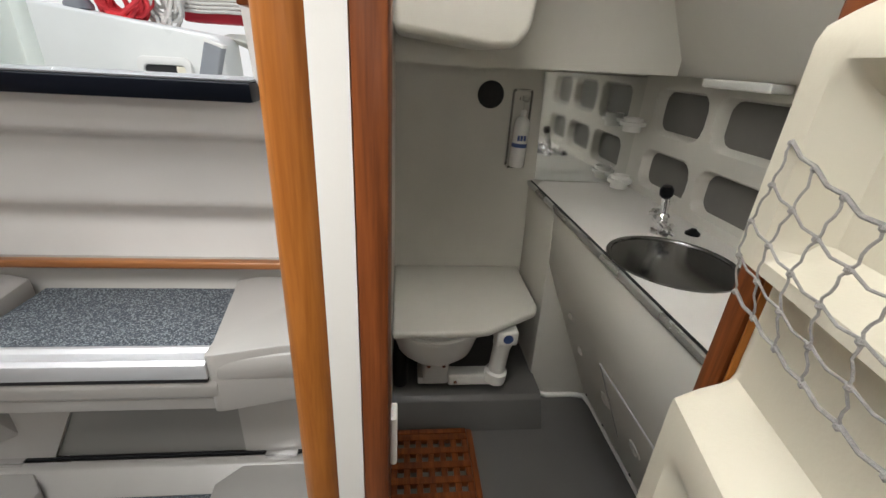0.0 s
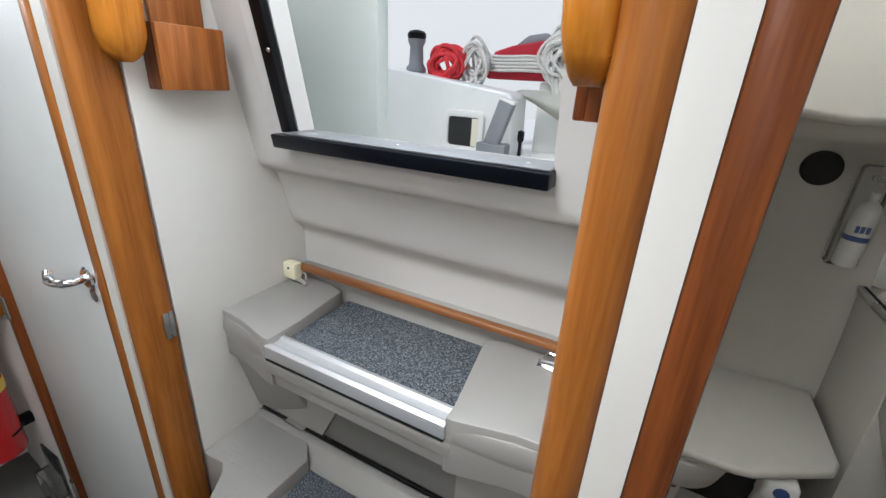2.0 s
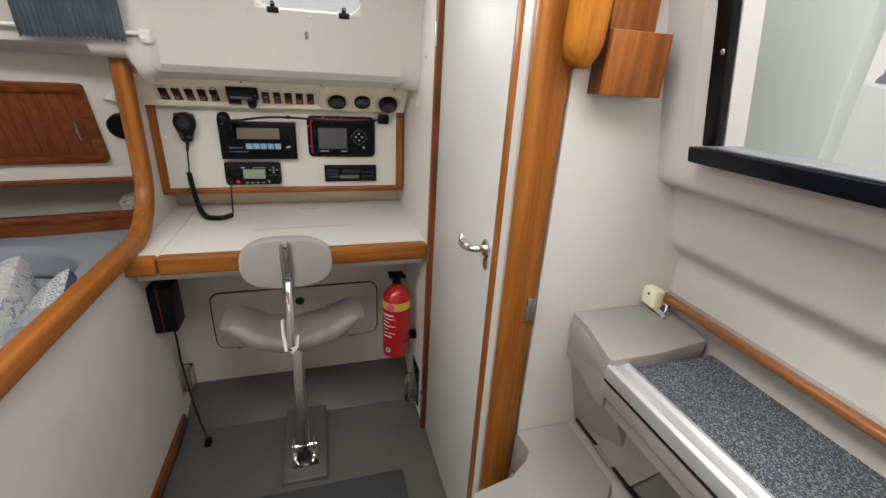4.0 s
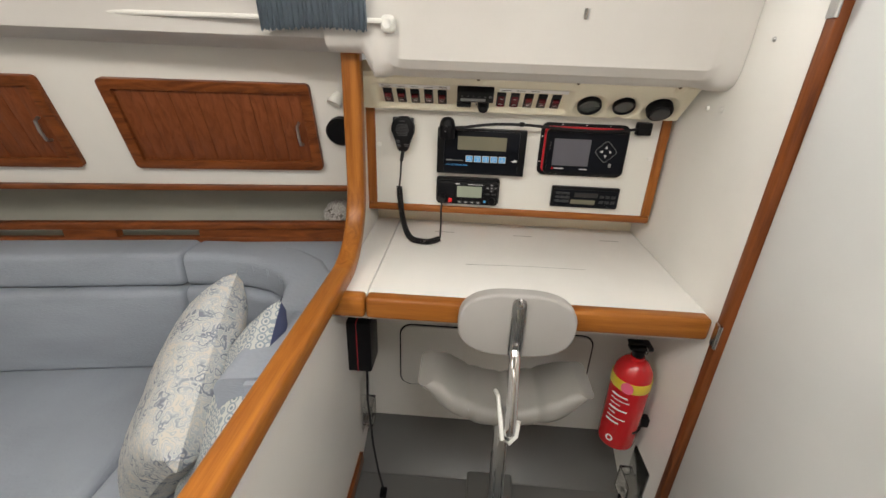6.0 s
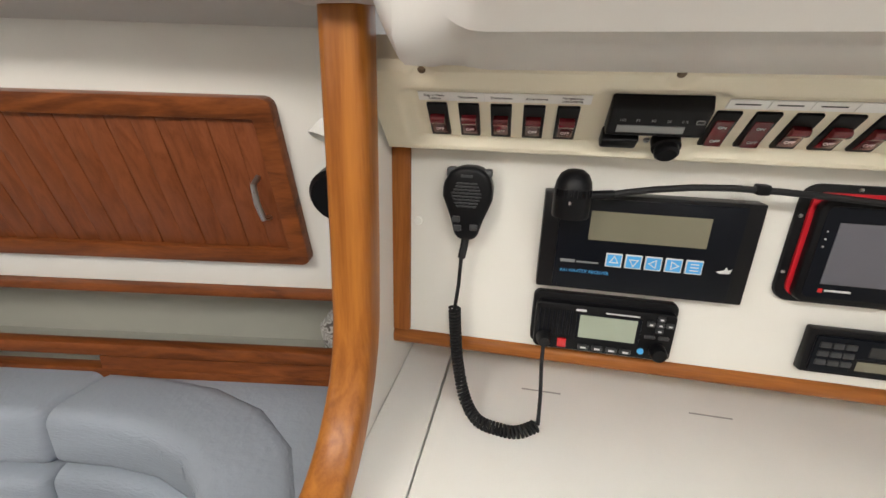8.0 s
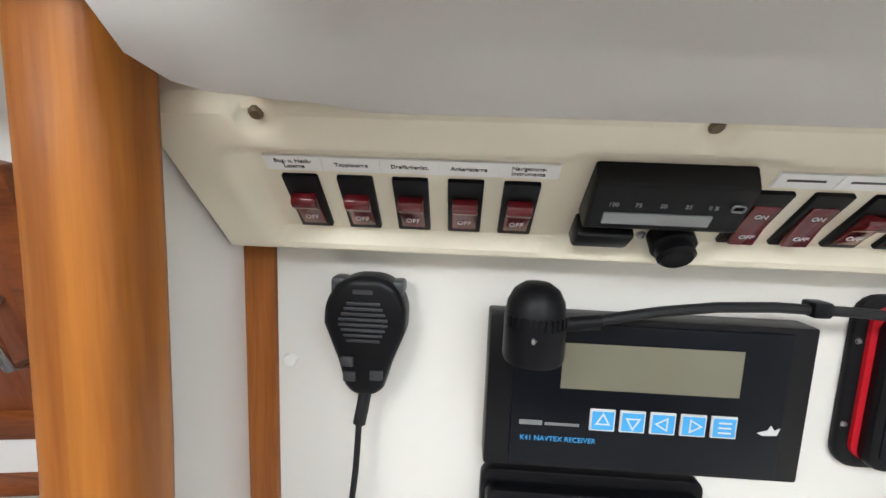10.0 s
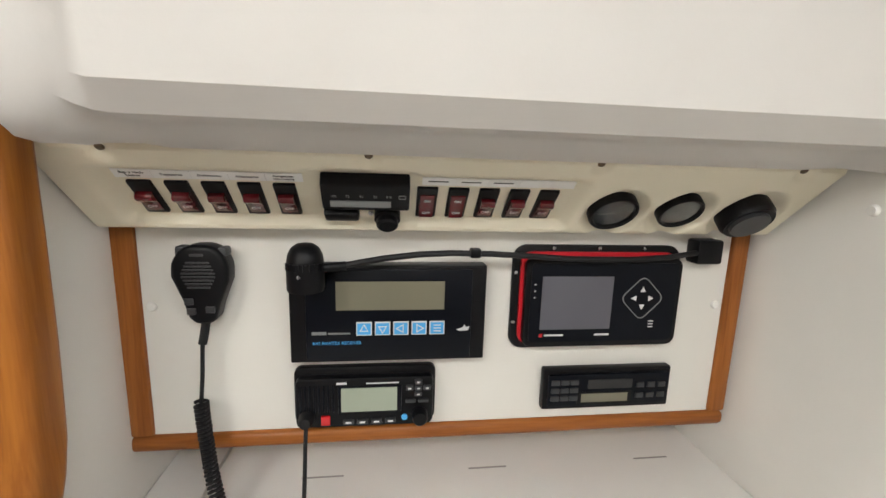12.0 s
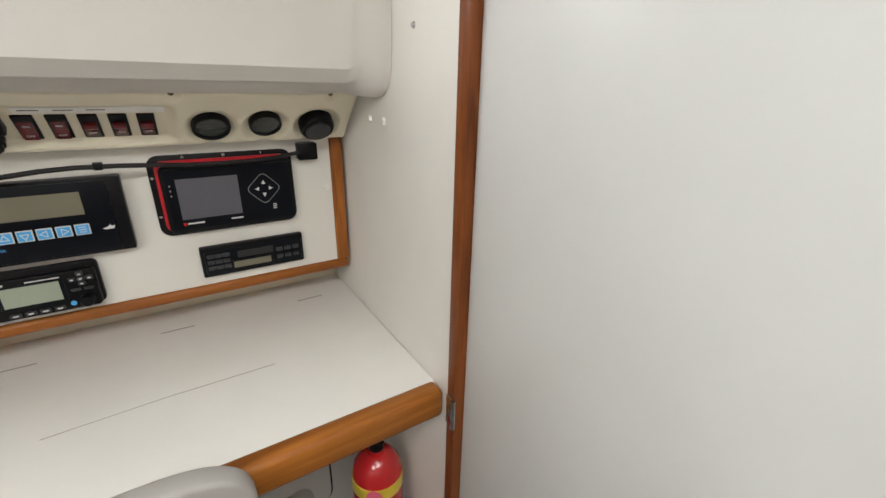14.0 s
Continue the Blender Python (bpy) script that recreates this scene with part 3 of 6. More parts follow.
    for x in (-0.555, -0.10):
        part("hinge", box(x - 0.028, x + 0.028, 0.640, 0.654, 0.514, 0.520, 0.001), CHROME, t, "small chrome hinge")
    part("edge_gap", box(CX - 0.181, CX + 0.179, 0.5632, 0.575, 0.7605, 0.7662), RUBBER, t)
    # aluminium tread edge
    part("tread_edge", prism([(0.563, 0.766), (0.563, 0.790), (0.571, 0.793), (0.578, 0.789), (0.592, 0.789), (0.598, 0.793), (0.606, 0.791), (0.606, 0.779), (0.58, 0.775), (0.576, 0.766)], "x", CX - 0.182, CX + 0.180, 0.0008), ALU, t, "ribbed aluminium tread edge")
    return t


steps()

# ---------- switches, gauges and instruments ----------
SWRED = mat("dark_red_rocker", (0.105, 0.005, 0.009), 0.2, var=0.1, coat=0.3)
LETTER = mat("white_print", (0.62, 0.62, 0.62), 0.6, var=0.02)
PAPER = mat("white_label_tape", (0.82, 0.82, 0.80), 0.5, var=0.02)
INK = mat("black_print", (0.03, 0.03, 0.03), 0.6, var=0.1)
LCD = mat("grey_green_display", (0.17, 0.16, 0.115), 0.16, var=0.06)
LCDG = mat("green_grey_display", (0.30, 0.34, 0.27), 0.2, var=0.05)
SCREEN = mat("dark_grey_screen", (0.10, 0.10, 0.12), 0.2, var=0.05)
BLUEB = mat("light_blue_key", (0.06, 0.36, 0.72), 0.4, var=0.04)
BLUET = mat("blue_print", (0.05, 0.35, 0.75), 0.5, var=0.02)
REDLINE = mat("red_gasket", (0.5, 0.01, 0.02), 0.4, var=0.05)
GREYK = mat("dark_grey_key", (0.026, 0.028, 0.031), 0.4, var=0.1)
METERF = mat("meter_face", (0.20, 0.21, 0.21), 0.25, var=0.08)


def local(y0, y1, s0, s1, h0, h1, bev=0.0):
    """A block in the switch panel's own axes."""
    return moved(box(y0, y1, s0, s1, h0, h1, bev), switch_pose(0, 0))


def rocker(y, on):
    r = thing("rocker_switch", switch_pose(y, 0.051), "red rocker switch in a black bezel, switched " + ("on" if on else "off"), "switch", "rocker switches of the panel")
    part("bezel", local(y - 0.0115, y + 0.0115, 0.026, 0.076, -0.004, 0.0035, 0.0012), BLACK, r)
    k = 0.0035
    off_side = [(0.0305, k), (0.0615, k), (0.0612, 0.0090), (0.0590, 0.0112), (0.0555, 0.0115), (0.0520, 0.0098), (0.0480, 0.0066), (0.0310, 0.0044)]
    on_side = [(0.0305, k), (0.0660, k), (0.0650, 0.0052), (0.0500, 0.0056), (0.0320, 0.0090)]
    rk = prism(on_side if on else off_side, "x", y - 0.0082, y + 0.0082)
    part("rocker", moved(bevel(rk, 0.0006), switch_pose(0, 0)), SWRED, r)
    words("OFF", 0.0056, switch_pose(y, 0.0395, 0.0060 if not on else 0.0082), r, LETTER)
    if on:
        words("ON", 0.0052, switch_pose(y, 0.0575, 0.0060), r, LETTER)


for i in range(5):
    rocker(-0.3285 + 0.0355 * i, False)
for i in range(5):
    rocker(-0.0335 + 0.0351 * i, i < 2)
for y0, n, texts in ((-0.347, 5, ("Bug- u. Heck-\nLaterne", "Topplaterne", "Dreifarbenlat.", "Ankerlaterne", "Navigations-\nInstrumente")), (-0.040, 5, ())):
    strip = part("label_strip", local(y0 - 0.0005, y0 + 0.1815, 0.0797, 0.0918, 0.0004, 0.0009), PAPER, sp, "white label strip with black print")
    for i in range(n):
        a = y0 + 0.0362 * i
        part("label", local(a, a + 0.0356, 0.0800, 0.0915, 0.0008, 0.0016), PAPER, strip)
        if texts:
            words(texts[i], 0.0042, switch_pose(a + 0.0178, 0.0858, 0.0018), strip, INK)
        elif i < 3:
            part("print", local(a + 0.006, a + 0.028, 0.0855, 0.0870, 0.0016, 0.0019), INK, strip)
for y in (-0.336, -0.096, 0.145, 0.385):
    part("screw", moved(screw((0, 0, 0), (0, 0, 1), 0.0042), switch_pose(y, 0.126, 0.0068)), AGED, sp, "aged panel screw")

mt = thing("battery_meter", switch_pose(-0.10, 0.07), "black battery meter with scale, key and knob", "meter")
part("housing", moved(prism([(0.052, 0.0), (0.053, 0.016), (0.058, 0.020), (0.090, 0.014), (0.096, 0.0)], "x", -0.147, -0.054, 0.002), switch_pose(0, 0)), BLACK, mt)
fm = switch_pose(-0.100, 0.074, 0.0176) @ pose(0, 0, 0, -10.6, 0, 0)
part("scale", moved(box(-0.038, 0.026, -0.0115, -0.0035, -0.001, 0.0008), fm), METERF, mt, "grey scale")
for i, tx in enumerate(("100", "75", "50", "25", "0 %")):
    words(tx, 0.0042, fm @ pose(-0.034 + 0.0145 * i, 0.003, 0.0006), mt, METERF)
part("battery_mark", moved(frame_ring(rr(0.034, 0.042, 0.0005, 0.0055, 0.001, 1), rr(0.0349, 0.0411, 0.0014, 0.0046, 0.0006, 1), "z", 0, 0.0012), fm), METERF, mt)
part("lower_block", moved(prism([(0.026, 0.0), (0.028, 0.014), (0.046, 0.018), (0.050, 0.0)], "x", -0.148, -0.110, 0.003), switch_pose(0, 0)), BLACK, mt)
part("knob", lathe([(0.015, 0.0), (0.015, 0.012), (0.0125, 0.0135), (0.0125, 0.020), (0.010, 0.0225), (0.0, 0.022)], on_switch(-0.078, 0.030), OUT_S, 22), BLACK, mt, "round black knob")
part("brass_screw", moved(screw((0, 0, 0), (0, 0, 1), 0.0035), switch_pose(-0.097, 0.028, 0.0012)), STEEL, mt)

GFACE = mat("dark_gauge_face", (0.02, 0.022, 0.024), 0.35, var=0.3, scale=60)
for y, s, r, socket in ((0.195, 0.046, 0.030, False), (0.281, 0.050, 0.0275, False), (0.372, 0.046, 0.032, True)):
    g = thing("gauge", switch_pose(y, s), "round black socket with a grey cap" if socket else "small round gauge with a black bezel", "socket" if socket else "gauge", "gauges")
    part("bezel", lathe([(r, 0.0), (r, 0.010), (r * 0.95, 0.0125), (r * 0.84, 0.0115), (r * 0.82, 0.007), (0, 0.007)] if not socket else [(r, 0), (r, 0.016), (r * 0.9, 0.022), (r * 0.8, 0.021), (0, 0.021)], on_switch(y, s), OUT_S, 30), BLACK, g)
    if socket:
        part("cap", lathe([(r * 0.72, 0.021), (r * 0.70, 0.026), (0, 0.027)], on_switch(y, s), OUT_S, 26), GREYK, g)
    else:
        part("dial", lathe([(r * 0.80, 0.0075), (0, 0.0078)], on_switch(y, s), OUT_S, 26), GFACE, g)
        for a in range(-120, 121, 40):
            p = Vector((math.sin(radians(a)) * r * 0.62, math.cos(radians(a)) * r * 0.62, 0.0082))
            part("tick", moved(box(-0.0007, 0.0007, -0.003, 0.003, -0.0002, 0.0004), switch_pose(y, s) @ Matrix.Translation(p) @ pose(0, 0, 0, 0, 0, -a)), METERF, g)
        part("needle", moved(box(-0.0006, 0.0006, -0.002, r * 0.6, -0.0002, 0.0006), switch_pose(y, s, 0.0085) @ pose(0, 0, 0, 0, 0, 100)), METERF, g)
        part("gauge_glass", lathe([(r * 0.80, 0.0095), (0, 0.0105)], on_switch(y, s), OUT_S, 26), GLASS, g).visible_shadow = False

FX = -1.676  # face of the instrument board


def hand_mic():
    g = thing("hand_microphone", (-1.65, -0.295, 0.98), "black hand microphone with a coiled cord", "microphone")
    out = [(-0.026, 1.066), (-0.012, 1.0735), (0.014, 1.0735), (0.027, 1.066), (0.036, 1.050), (0.035, 1.030), (0.022, 1.000), (0.017, 0.984), (0.011, 0.977), (-0.011, 0.977), (-0.018, 0.985), (-0.024, 1.005), (-0.037, 1.035), (-0.036, 1.052)]
    part("body", prism([(0.89 * y - 0.295, z) for y, z in out], "x", -1.672, -1.642, 0.009, 4), BLACK, g)
    for i in range(8):
        w = 0.020 - abs(i - 3.5) * 0.0020
        part("grille_slot", box(-1.6425, -1.6408, -0.296 - w, -0.296 + w, 1.022 + 0.0042 * i, 1.0242 + 0.0042 * i, 0.0006), GREYK, g)
    part("shoulder", box(-1.668, -1.650, -0.324, -0.312, 1.056, 1.0705, 0.003), GREYK, g)
    part("shoulder", box(-1.668, -1.648, -0.276, -0.266, 1.058, 1.0695, 0.003), GREYK, g)
    for y, z in ((-0.308, 1.006), (-0.306, 0.994), (-0.285, 0.996)):
        part("key", box(-1.644, -1.640, y - 0.0050, y + 0.0050, z - 0.0040, z + 0.0040, 0.001), GREYK, g)
    part("brand_bar", box(-1.643, -1.6414, -0.304, -0.289, 1.0600, 1.0632), GREYK, g)
    part("strain_relief", tube([(-1.655, -0.296, 0.978), (-1.652, -0.298, 0.962), (-1.650, -0.300, 0.950)], 0.0052, 10), RUBBER, g)
    # straight lead, then the coil that hangs on to the table and climbs to the radio
    part("lead", tube([(-1.650, -0.300, 0.952), (-1.648, -0.302, 0.91), (-1.648, -0.306, 0.872)], 0.0026, 8), RUBBER, g)
    key = [(-1.648, -0.306, 0.875), (-1.645, -0.303, 0.84), (-1.638, -0.296, 0.79), (-1.622, -0.282, 0.748), (-1.600, -0.262, 0.732), (-1.590, -0.236, 0.730), (-1.588, -0.205, 0.731), (-1.600, -0.178, 0.738)]
    pts, m = [], len(key)
    for i in range(m - 1):
        p0, p1, p2, p3 = (Vector(key[max(0, min(m - 1, i + k))]) for k in (-1, 0, 1, 2))
        for j in range(12):
            t = j / 12
            pts.append(0.5 * ((2 * p1) + (p2 - p0) * t + (2 * p0 - 5 * p1 + 4 * p2 - p3) * t * t + (3 * p1 - p0 - 3 * p2 + p3) * t ** 3))
    total = sum((b - a).length for a, b in zip(pts, pts[1:]))
    coil, run = [], 0.0
    for a, b in zip(pts, pts[1:]):
        d = (b - a)
        u = d.normalized().cross(Vector((1, 0, 0))).normalized()
        w = d.normalized().cross(u)
        for k in range(6):
            q = a + d * k / 6
            ph = 2 * math.pi * (run + d.length * k / 6) / 0.0052
            coil.append(q + (u * math.cos(ph) + w * math.sin(ph)) * 0.0070)
        run += d.length
    part("coiled_cord", tube(coil, 0.0024, 6), RUBBER, g, "coiled black cord")
    part("lead", tube([(-1.600, -0.178, 0.738), (-1.614, -0.178, 0.775), (-1.635, -0.180, 0.815), (-1.645, -0.180, 0.848)], 0.0026, 8), RUBBER, g)


hand_mic()


def navtex():
    g = thing("navtex_receiver", (-1.66, -0.073, 0.92), "black weather receiver with grey display and five blue keys", "receiver")
    part("case", box(FX, -1.652, -0.198, 0.050, 0.921, 1.048, 0.002), BLACK, g)
    part("faceplate", box(-1.653, -1.6495, -0.178, 0.031, 0.925, 1.043, 0.0012), GLOSSB, g)
    part("display", box(-1.650, -1.6488, -0.141, -0.005, 0.991, 1.028), LCD, g, "grey-green display")
    x = -1.649
    for i, kind in enumerate("udlre"):
        y = -0.1065 + 0.0232 * i
        k = part("key", box(-1.6502, -1.6480, y - 0.0098, y + 0.0098, 0.9575, 0.9755, 0.0008), LETTER, g, "blue key with a pale border")
        part("key_face", box(-1.6485, -1.6476, y - 0.0084, y + 0.0084, 0.9590, 0.9740), BLUEB, k)
        if kind == "e":
            for z in (0.9625, 0.9665, 0.9705):
                part("mark", box(-1.6478, -1.6472, y - 0.0045, y + 0.005, z - 0.0006, z + 0.0006), LETTER, k)
        else:
            a0 = {"u": 90, "d": 270, "l": 180, "r": 0}[kind]
            tri = lambda r: [(y + r * math.cos(radians(a0 + a)), 0.9665 + r * math.sin(radians(a0 + a))) for a in (0, 120, 240)]
            part("mark", frame_ring(tri(0.0068), tri(0.0046), "x", -1.6478, -1.6472), LETTER, k)
    words("K41 NAVTEX RECEIVER", 0.0058, wall_pose(-0.140, 0.9475, -1.6494), g, BLUET)
    part("brand_bar", box(-1.6497, -1.6492, -0.171, -0.153, 0.9588, 0.9628), METERF, g)
    part("brand_bar", box(-1.6497, -1.6492, -0.151, -0.124, 0.9592, 0.9615), METERF, g)
    part("emblem", prism([(0.012, 0.9635), (0.020, 0.966), (0.022, 0.970), (0.025, 0.966), (0.029, 0.968), (0.027, 0.962), (0.016, 0.9615)], "x", -1.6497, -1.6490), LETTER, g)


navtex()


def vhf():
    g = thing("vhf_radio", (-1.66, -0.105, 0.83), "black marine radio with grey-green display and small keys", "radio")
    part("flange", prism(rr(-0.198, -0.012, 0.829, 0.908, 0.009), "x", FX, -1.664, 0.002), BLACK, g)
    part("body", prism(rr(-0.194, -0.016, 0.830, 0.899, 0.008), "x", -1.665, -1.650, 0.003, 2), BLACK, g)
    for i in range(8):
        part("speaker_slot", box(-1.651, -1.6485, -0.1885 + 0.0058 * i, -0.1862 + 0.0058 * i, 0.852, 0.890, 0.0005), GLOSSB, g)
    part("display_frame", box(-1.651, -1.6488, -0.140, -0.058, 0.850, 0.888, 0.001), GLOSSB, g)
    part("display", box(-1.649, -1.6478, -0.136, -0.064, 0.853, 0.886), LCDG, g, "grey-green display")
    for i in range(4):
        y = -0.127 + 0.0182 * i
        k = part("key", box(-1.651, -1.647, y - 0.007, y + 0.007, 0.8345, 0.8415, 0.0012), GREYK, g)
        part("mark", box(-1.6472, -1.6466, y - 0.0035, y + 0.0035, 0.837, 0.8392), LETTER, k)
    for dy, dz in ((0, 0.0085), (0, -0.0085), (-0.0115, 0), (0.0115, 0), (0, 0)):
        k = part("key", box(-1.651, -1.6468, -0.036 + dy - 0.0048, -0.036 + dy + 0.0048, 0.8835 + dz - 0.0036, 0.8835 + dz + 0.0036, 0.0014), GREYK, g)
        part("mark", box(-1.6470, -1.6464, -0.036 + dy - 0.002, -0.036 + dy + 0.002, 0.8835 + dz - 0.001, 0.8835 + dz + 0.001), LETTER, k)
    for y in (-0.046, -0.029):
        part("key", box(-1.651, -1.6472, y - 0.0065, y + 0.0065, 0.8625, 0.867, 0.001), GREYK, g)
    part("distress_key", box(-1.651, -1.6468, -0.162, -0.150, 0.835, 0.848, 0.0012), RED, g, "red distress key")
    part("knob", lathe([(0.0105, 0), (0.0100, 0.014), (0.0085, 0.016), (0, 0.016)], (-1.650, -0.034, 0.846), (1, 0, 0), 20), BLACK, g, "black rotary knob")
    part("blue_key", lathe([(0.0042, 0), (0.004, 0.002), (0, 0.0022)], (-1.650, -0.054, 0.842), (1, 0, 0), 14), BLUEB, g)
    part("socket", lathe([(0.011, 0), (0.010, 0.010), (0.007, 0.018), (0, 0.018)], (-1.652, -0.180, 0.846), (1, 0, 0), 16), RUBBER, g)
    part("brand_bar", box(-1.6505, -1.6496, -0.142, -0.129, 0.8905, 0.8935), LETTER, g)
    part("brand_bar", box(-1.6505, -1.6496, -0.104, -0.062, 0.8905, 0.8922), LETTER, g)


vhf()


def plotter():
    g = thing("gps_navigator", (-1.66, 0.21, 0.93), "black satellite navigator with grey screen and red gasket line", "navigator")
    part("flange", prism(rr(0.089, 0.331, 0.927, 1.073, 0.019), "x", FX, -1.669, 0.002), BLACK, g)
    part("gasket", prism(rr(0.099, 0.321, 0.936, 1.064, 0.014), "x", -1.670, -1.6655), REDLINE, g, "red gasket line")
    part("body", prism(rr(0.104, 0.327, 0.933, 1.058, 0.013), "x", -1.668, -1.655, 0.003, 2), BLACK, g)
    part("face", prism(rr(0.111, 0.320, 0.941, 1.051, 0.007), "x", -1.6555, -1.6542), GLOSSB, g)
    part("screen", box(-1.6544, -1.6534, 0.126, 0.226, 0.959, 1.033), SCREEN, g, "dark grey screen")
    dia = lambda r: [(0.270 + 0.7071 * (u - v), 1.002 + 0.7071 * (u + v)) for u, v in rr(-0.80 * r, 0.80 * r, -0.80 * r, 0.80 * r, 0.33 * r, 5)]
    part("keypad_ring", frame_ring(dia(0.029), dia(0.0275), "x", -1.6544, -1.6536), METERF, g)
    for a in (0, 90, 180, 270):
        c, s = math.cos(radians(a)), math.sin(radians(a))
        p = [(0.019, 0), (0.0105, 0.0042), (0.0105, -0.0042)]
        part("arrow_key", prism([(0.270 + 0.86 * (u * c - v * s), 1.002 + 0.86 * (u * s + v * c)) for u, v in p], "x", -1.6544, -1.6530), LETTER, g)
    for z in (0.961, 0.965, 0.969):
        part("mark", box(-1.6544, -1.6536, 0.283, 0.290, z - 0.0007, z + 0.0007), LETTER, g)
    for z in (1.004, 1.013, 1.022):
        part("mark", box(-1.6544, -1.6538, 0.1155, 0.1175, z - 0.0008, z + 0.0008), LETTER, g)
    part("brand_bar", box(-1.6544, -1.6536, 0.126, 0.131, 0.948, 0.953), RED, g)
    part("brand_bar", box(-1.6544, -1.6536, 0.133, 0.160, 0.9495, 0.9520), LETTER, g)
    part("brand_bar", box(-1.6544, -1.6536, 0.205, 0.226, 0.9495, 0.9520), LETTER, g)
    for y, z in ((0.145, 1.0685), (0.21, 1.0685), (0.275, 1.0685), (0.145, 0.9315), (0.21, 0.9315), (0.275, 0.9315), (0.0935, 1.035), (0.0935, 0.965), (0.3275, 1.035), (0.3275, 0.965)):
        part("screw", screw((-1.669, y, z), (1, 0, 0), 0.0026), STEEL, g)


plotter()


def car_radio():
    g = thing("cassette_radio", (-1.66, 0.238, 0.84), "black slot-loading radio with dim display", "radio")
    part("sleeve", box(FX, -1.662, 0.141, 0.334, 0.835, 0.897, 0.003), BLACK, g)
    part("face", box(-1.663, -1.657, 0.147, 0.330, 0.841, 0.890, 0.003), GLOSSB, g)
    part("display_frame", box(-1.6574, -1.6564, 0.190, 0.272, 0.845, 0.864), BLACK, g)
    part("slot", box(-1.658, -1.6558, 0.205, 0.272, 0.868, 0.882, 0.002), DARKIN, g)
    part("display", box(-1.6575, -1.6562, 0.196, 0.266, 0.848, 0.861), LCD, g, "dim green display")
    for i in range(3):
        for j in range(3):
            part("key", box(-1.658, -1.6552, 0.151 + 0.0138 * j, 0.1632 + 0.0138 * j, 0.851 + 0.0120 * i, 0.8585 + 0.0120 * i, 0.001), GREYK, g)
    for i in range(2):
        for j in range(3):
            part("key", box(-1.658, -1.6552, 0.278 + 0.0165 * j, 0.290 + 0.0165 * j, 0.852 + 0.016 * i, 0.860 + 0.016 * i, 0.001), GREYK, g)


car_radio()


def gooseneck():
    g = thing("gooseneck_lamp", (-1.66, 0.36, 1.06), "black gooseneck chart lamp with a domed head", "lamp")
    part("mount", box(FX, -1.650, 0.342, 0.380, 1.050, 1.084, 0.004), BLACK, g)
    pts = [(-1.655, 0.345, 1.066), (-1.648, 0.30, 1.061), (-1.644, 0.25, 1.0585), (-1.641, 0.20, 1.0585), (-1.639, 0.15, 1.060), (-1.637, 0.10, 1.0635), (-1.635, 0.05, 1.0665), (-1.634, 0.0, 1.0675), (-1.632, -0.04, 1.066), (-1.628, -0.08, 1.062), (-1.624, -0.11, 1.0575), (-1.620, -0.135, 1.053)]
    part("neck", tube([(x, y, z) for x, y, z in pts], 0.0038, 10), RUBBER, g)
    part("collar", tube([(-1.622, -0.125, 1.054), (-1.618, -0.152, 1.052)], 0.0056, 12), BLACK, g)
    part("clip", box(-1.642, -1.628, 0.023, 0.036, 1.062, 1.0735, 0.002), BLACK, g)
    part("head", lathe([(0.0, 0.029), (0.009, 0.0275), (0.0155, 0.023), (0.0195, 0.015), (0.0208, 0.007), (0.0212, 0.005), (0.0212, -0.024), (0.020, -0.0270), (0.0175, -0.0275), (0.0165, -0.016), (0, -0.014)], (-1.618, -0.170, 1.053), (0, 0, 1), 30), BLACK, g)
    for a in range(-60, 61, 12):
        p = (-1.618 + 0.0209 * math.cos(radians(a)), -0.170 + 0.0209 * math.sin(radians(a)), 1.056)
        part("vent_rib", moved(box(-0.0012, 0.0016, -0.0012, 0.0012, -0.004, 0.004), Matrix.Translation(p) @ pose(0, 0, 0, 0, 0, a)), BLACK, g)
    part("screw", screw((-1.5970, -0.174, 1.046), (1, -0.2, 0), 0.0022), STEEL, g)


gooseneck()
# ---------- portlight and fittings round the chart table ----------
def sloped(bm):
    """Leans a portlight part in with the liner."""
    for v in bm.verts:
        v.co.x += 0.178 * (v.co.z - 1.341)
    return bm


pl = setting("window_1", sloped(frame_ring(rr(-0.070, 0.312, 1.341, 1.565, 0.055), rr(-0.018, 0.259, 1.376, 1.518, 0.035), "x", -1.475, -1.430, 0.006)), PLASTW, "white framed portlight above the chart table", "window")
part("pane", sloped(prism(rr(-0.020, 0.261, 1.374, 1.52, 0.036), "x", -1.470, -1.464)), GLASS, pl).visible_shadow = False
for y in (0.025, 0.215):
    part("dog_latch", join(box(-1.462, -1.424, y - 0.016, y + 0.016, 1.360, 1.376, 0.003), tube([(-1.440, y, 1.370), (-1.424, y, 1.386)], 0.006, 8)), BLACK, pl, "black window latch")
for y, z in ((-0.04, 1.362), (0.12, 1.357), (0.28, 1.362)):
    part("screw", screw((-1.4275, y, z), (1, 0, 0), 0.003), STEEL, pl)
solid("liner_clip", join(box(-1.452, -1.438, 0.104, 0.116, 1.303, 1.318, 0.002), tube([(-1.437, 0.110, 1.303), (-1.433, 0.110, 1.322)], 0.0065, 10)), STEEL, "small metal clip on the white liner", "clip")
for x, z, r in ((-1.530, 1.137, 0.007), (-1.472, 1.137, 0.008)):
    solid("bolt_cap", lathe([(0, 0.005), (r * 0.7, 0.004), (r, 0)], (x, 0.445, z), (0, -1, 0), 16), PLASTW, "white plastic bolt cap on the bulkhead", "cap")["group"] = "bolt caps"
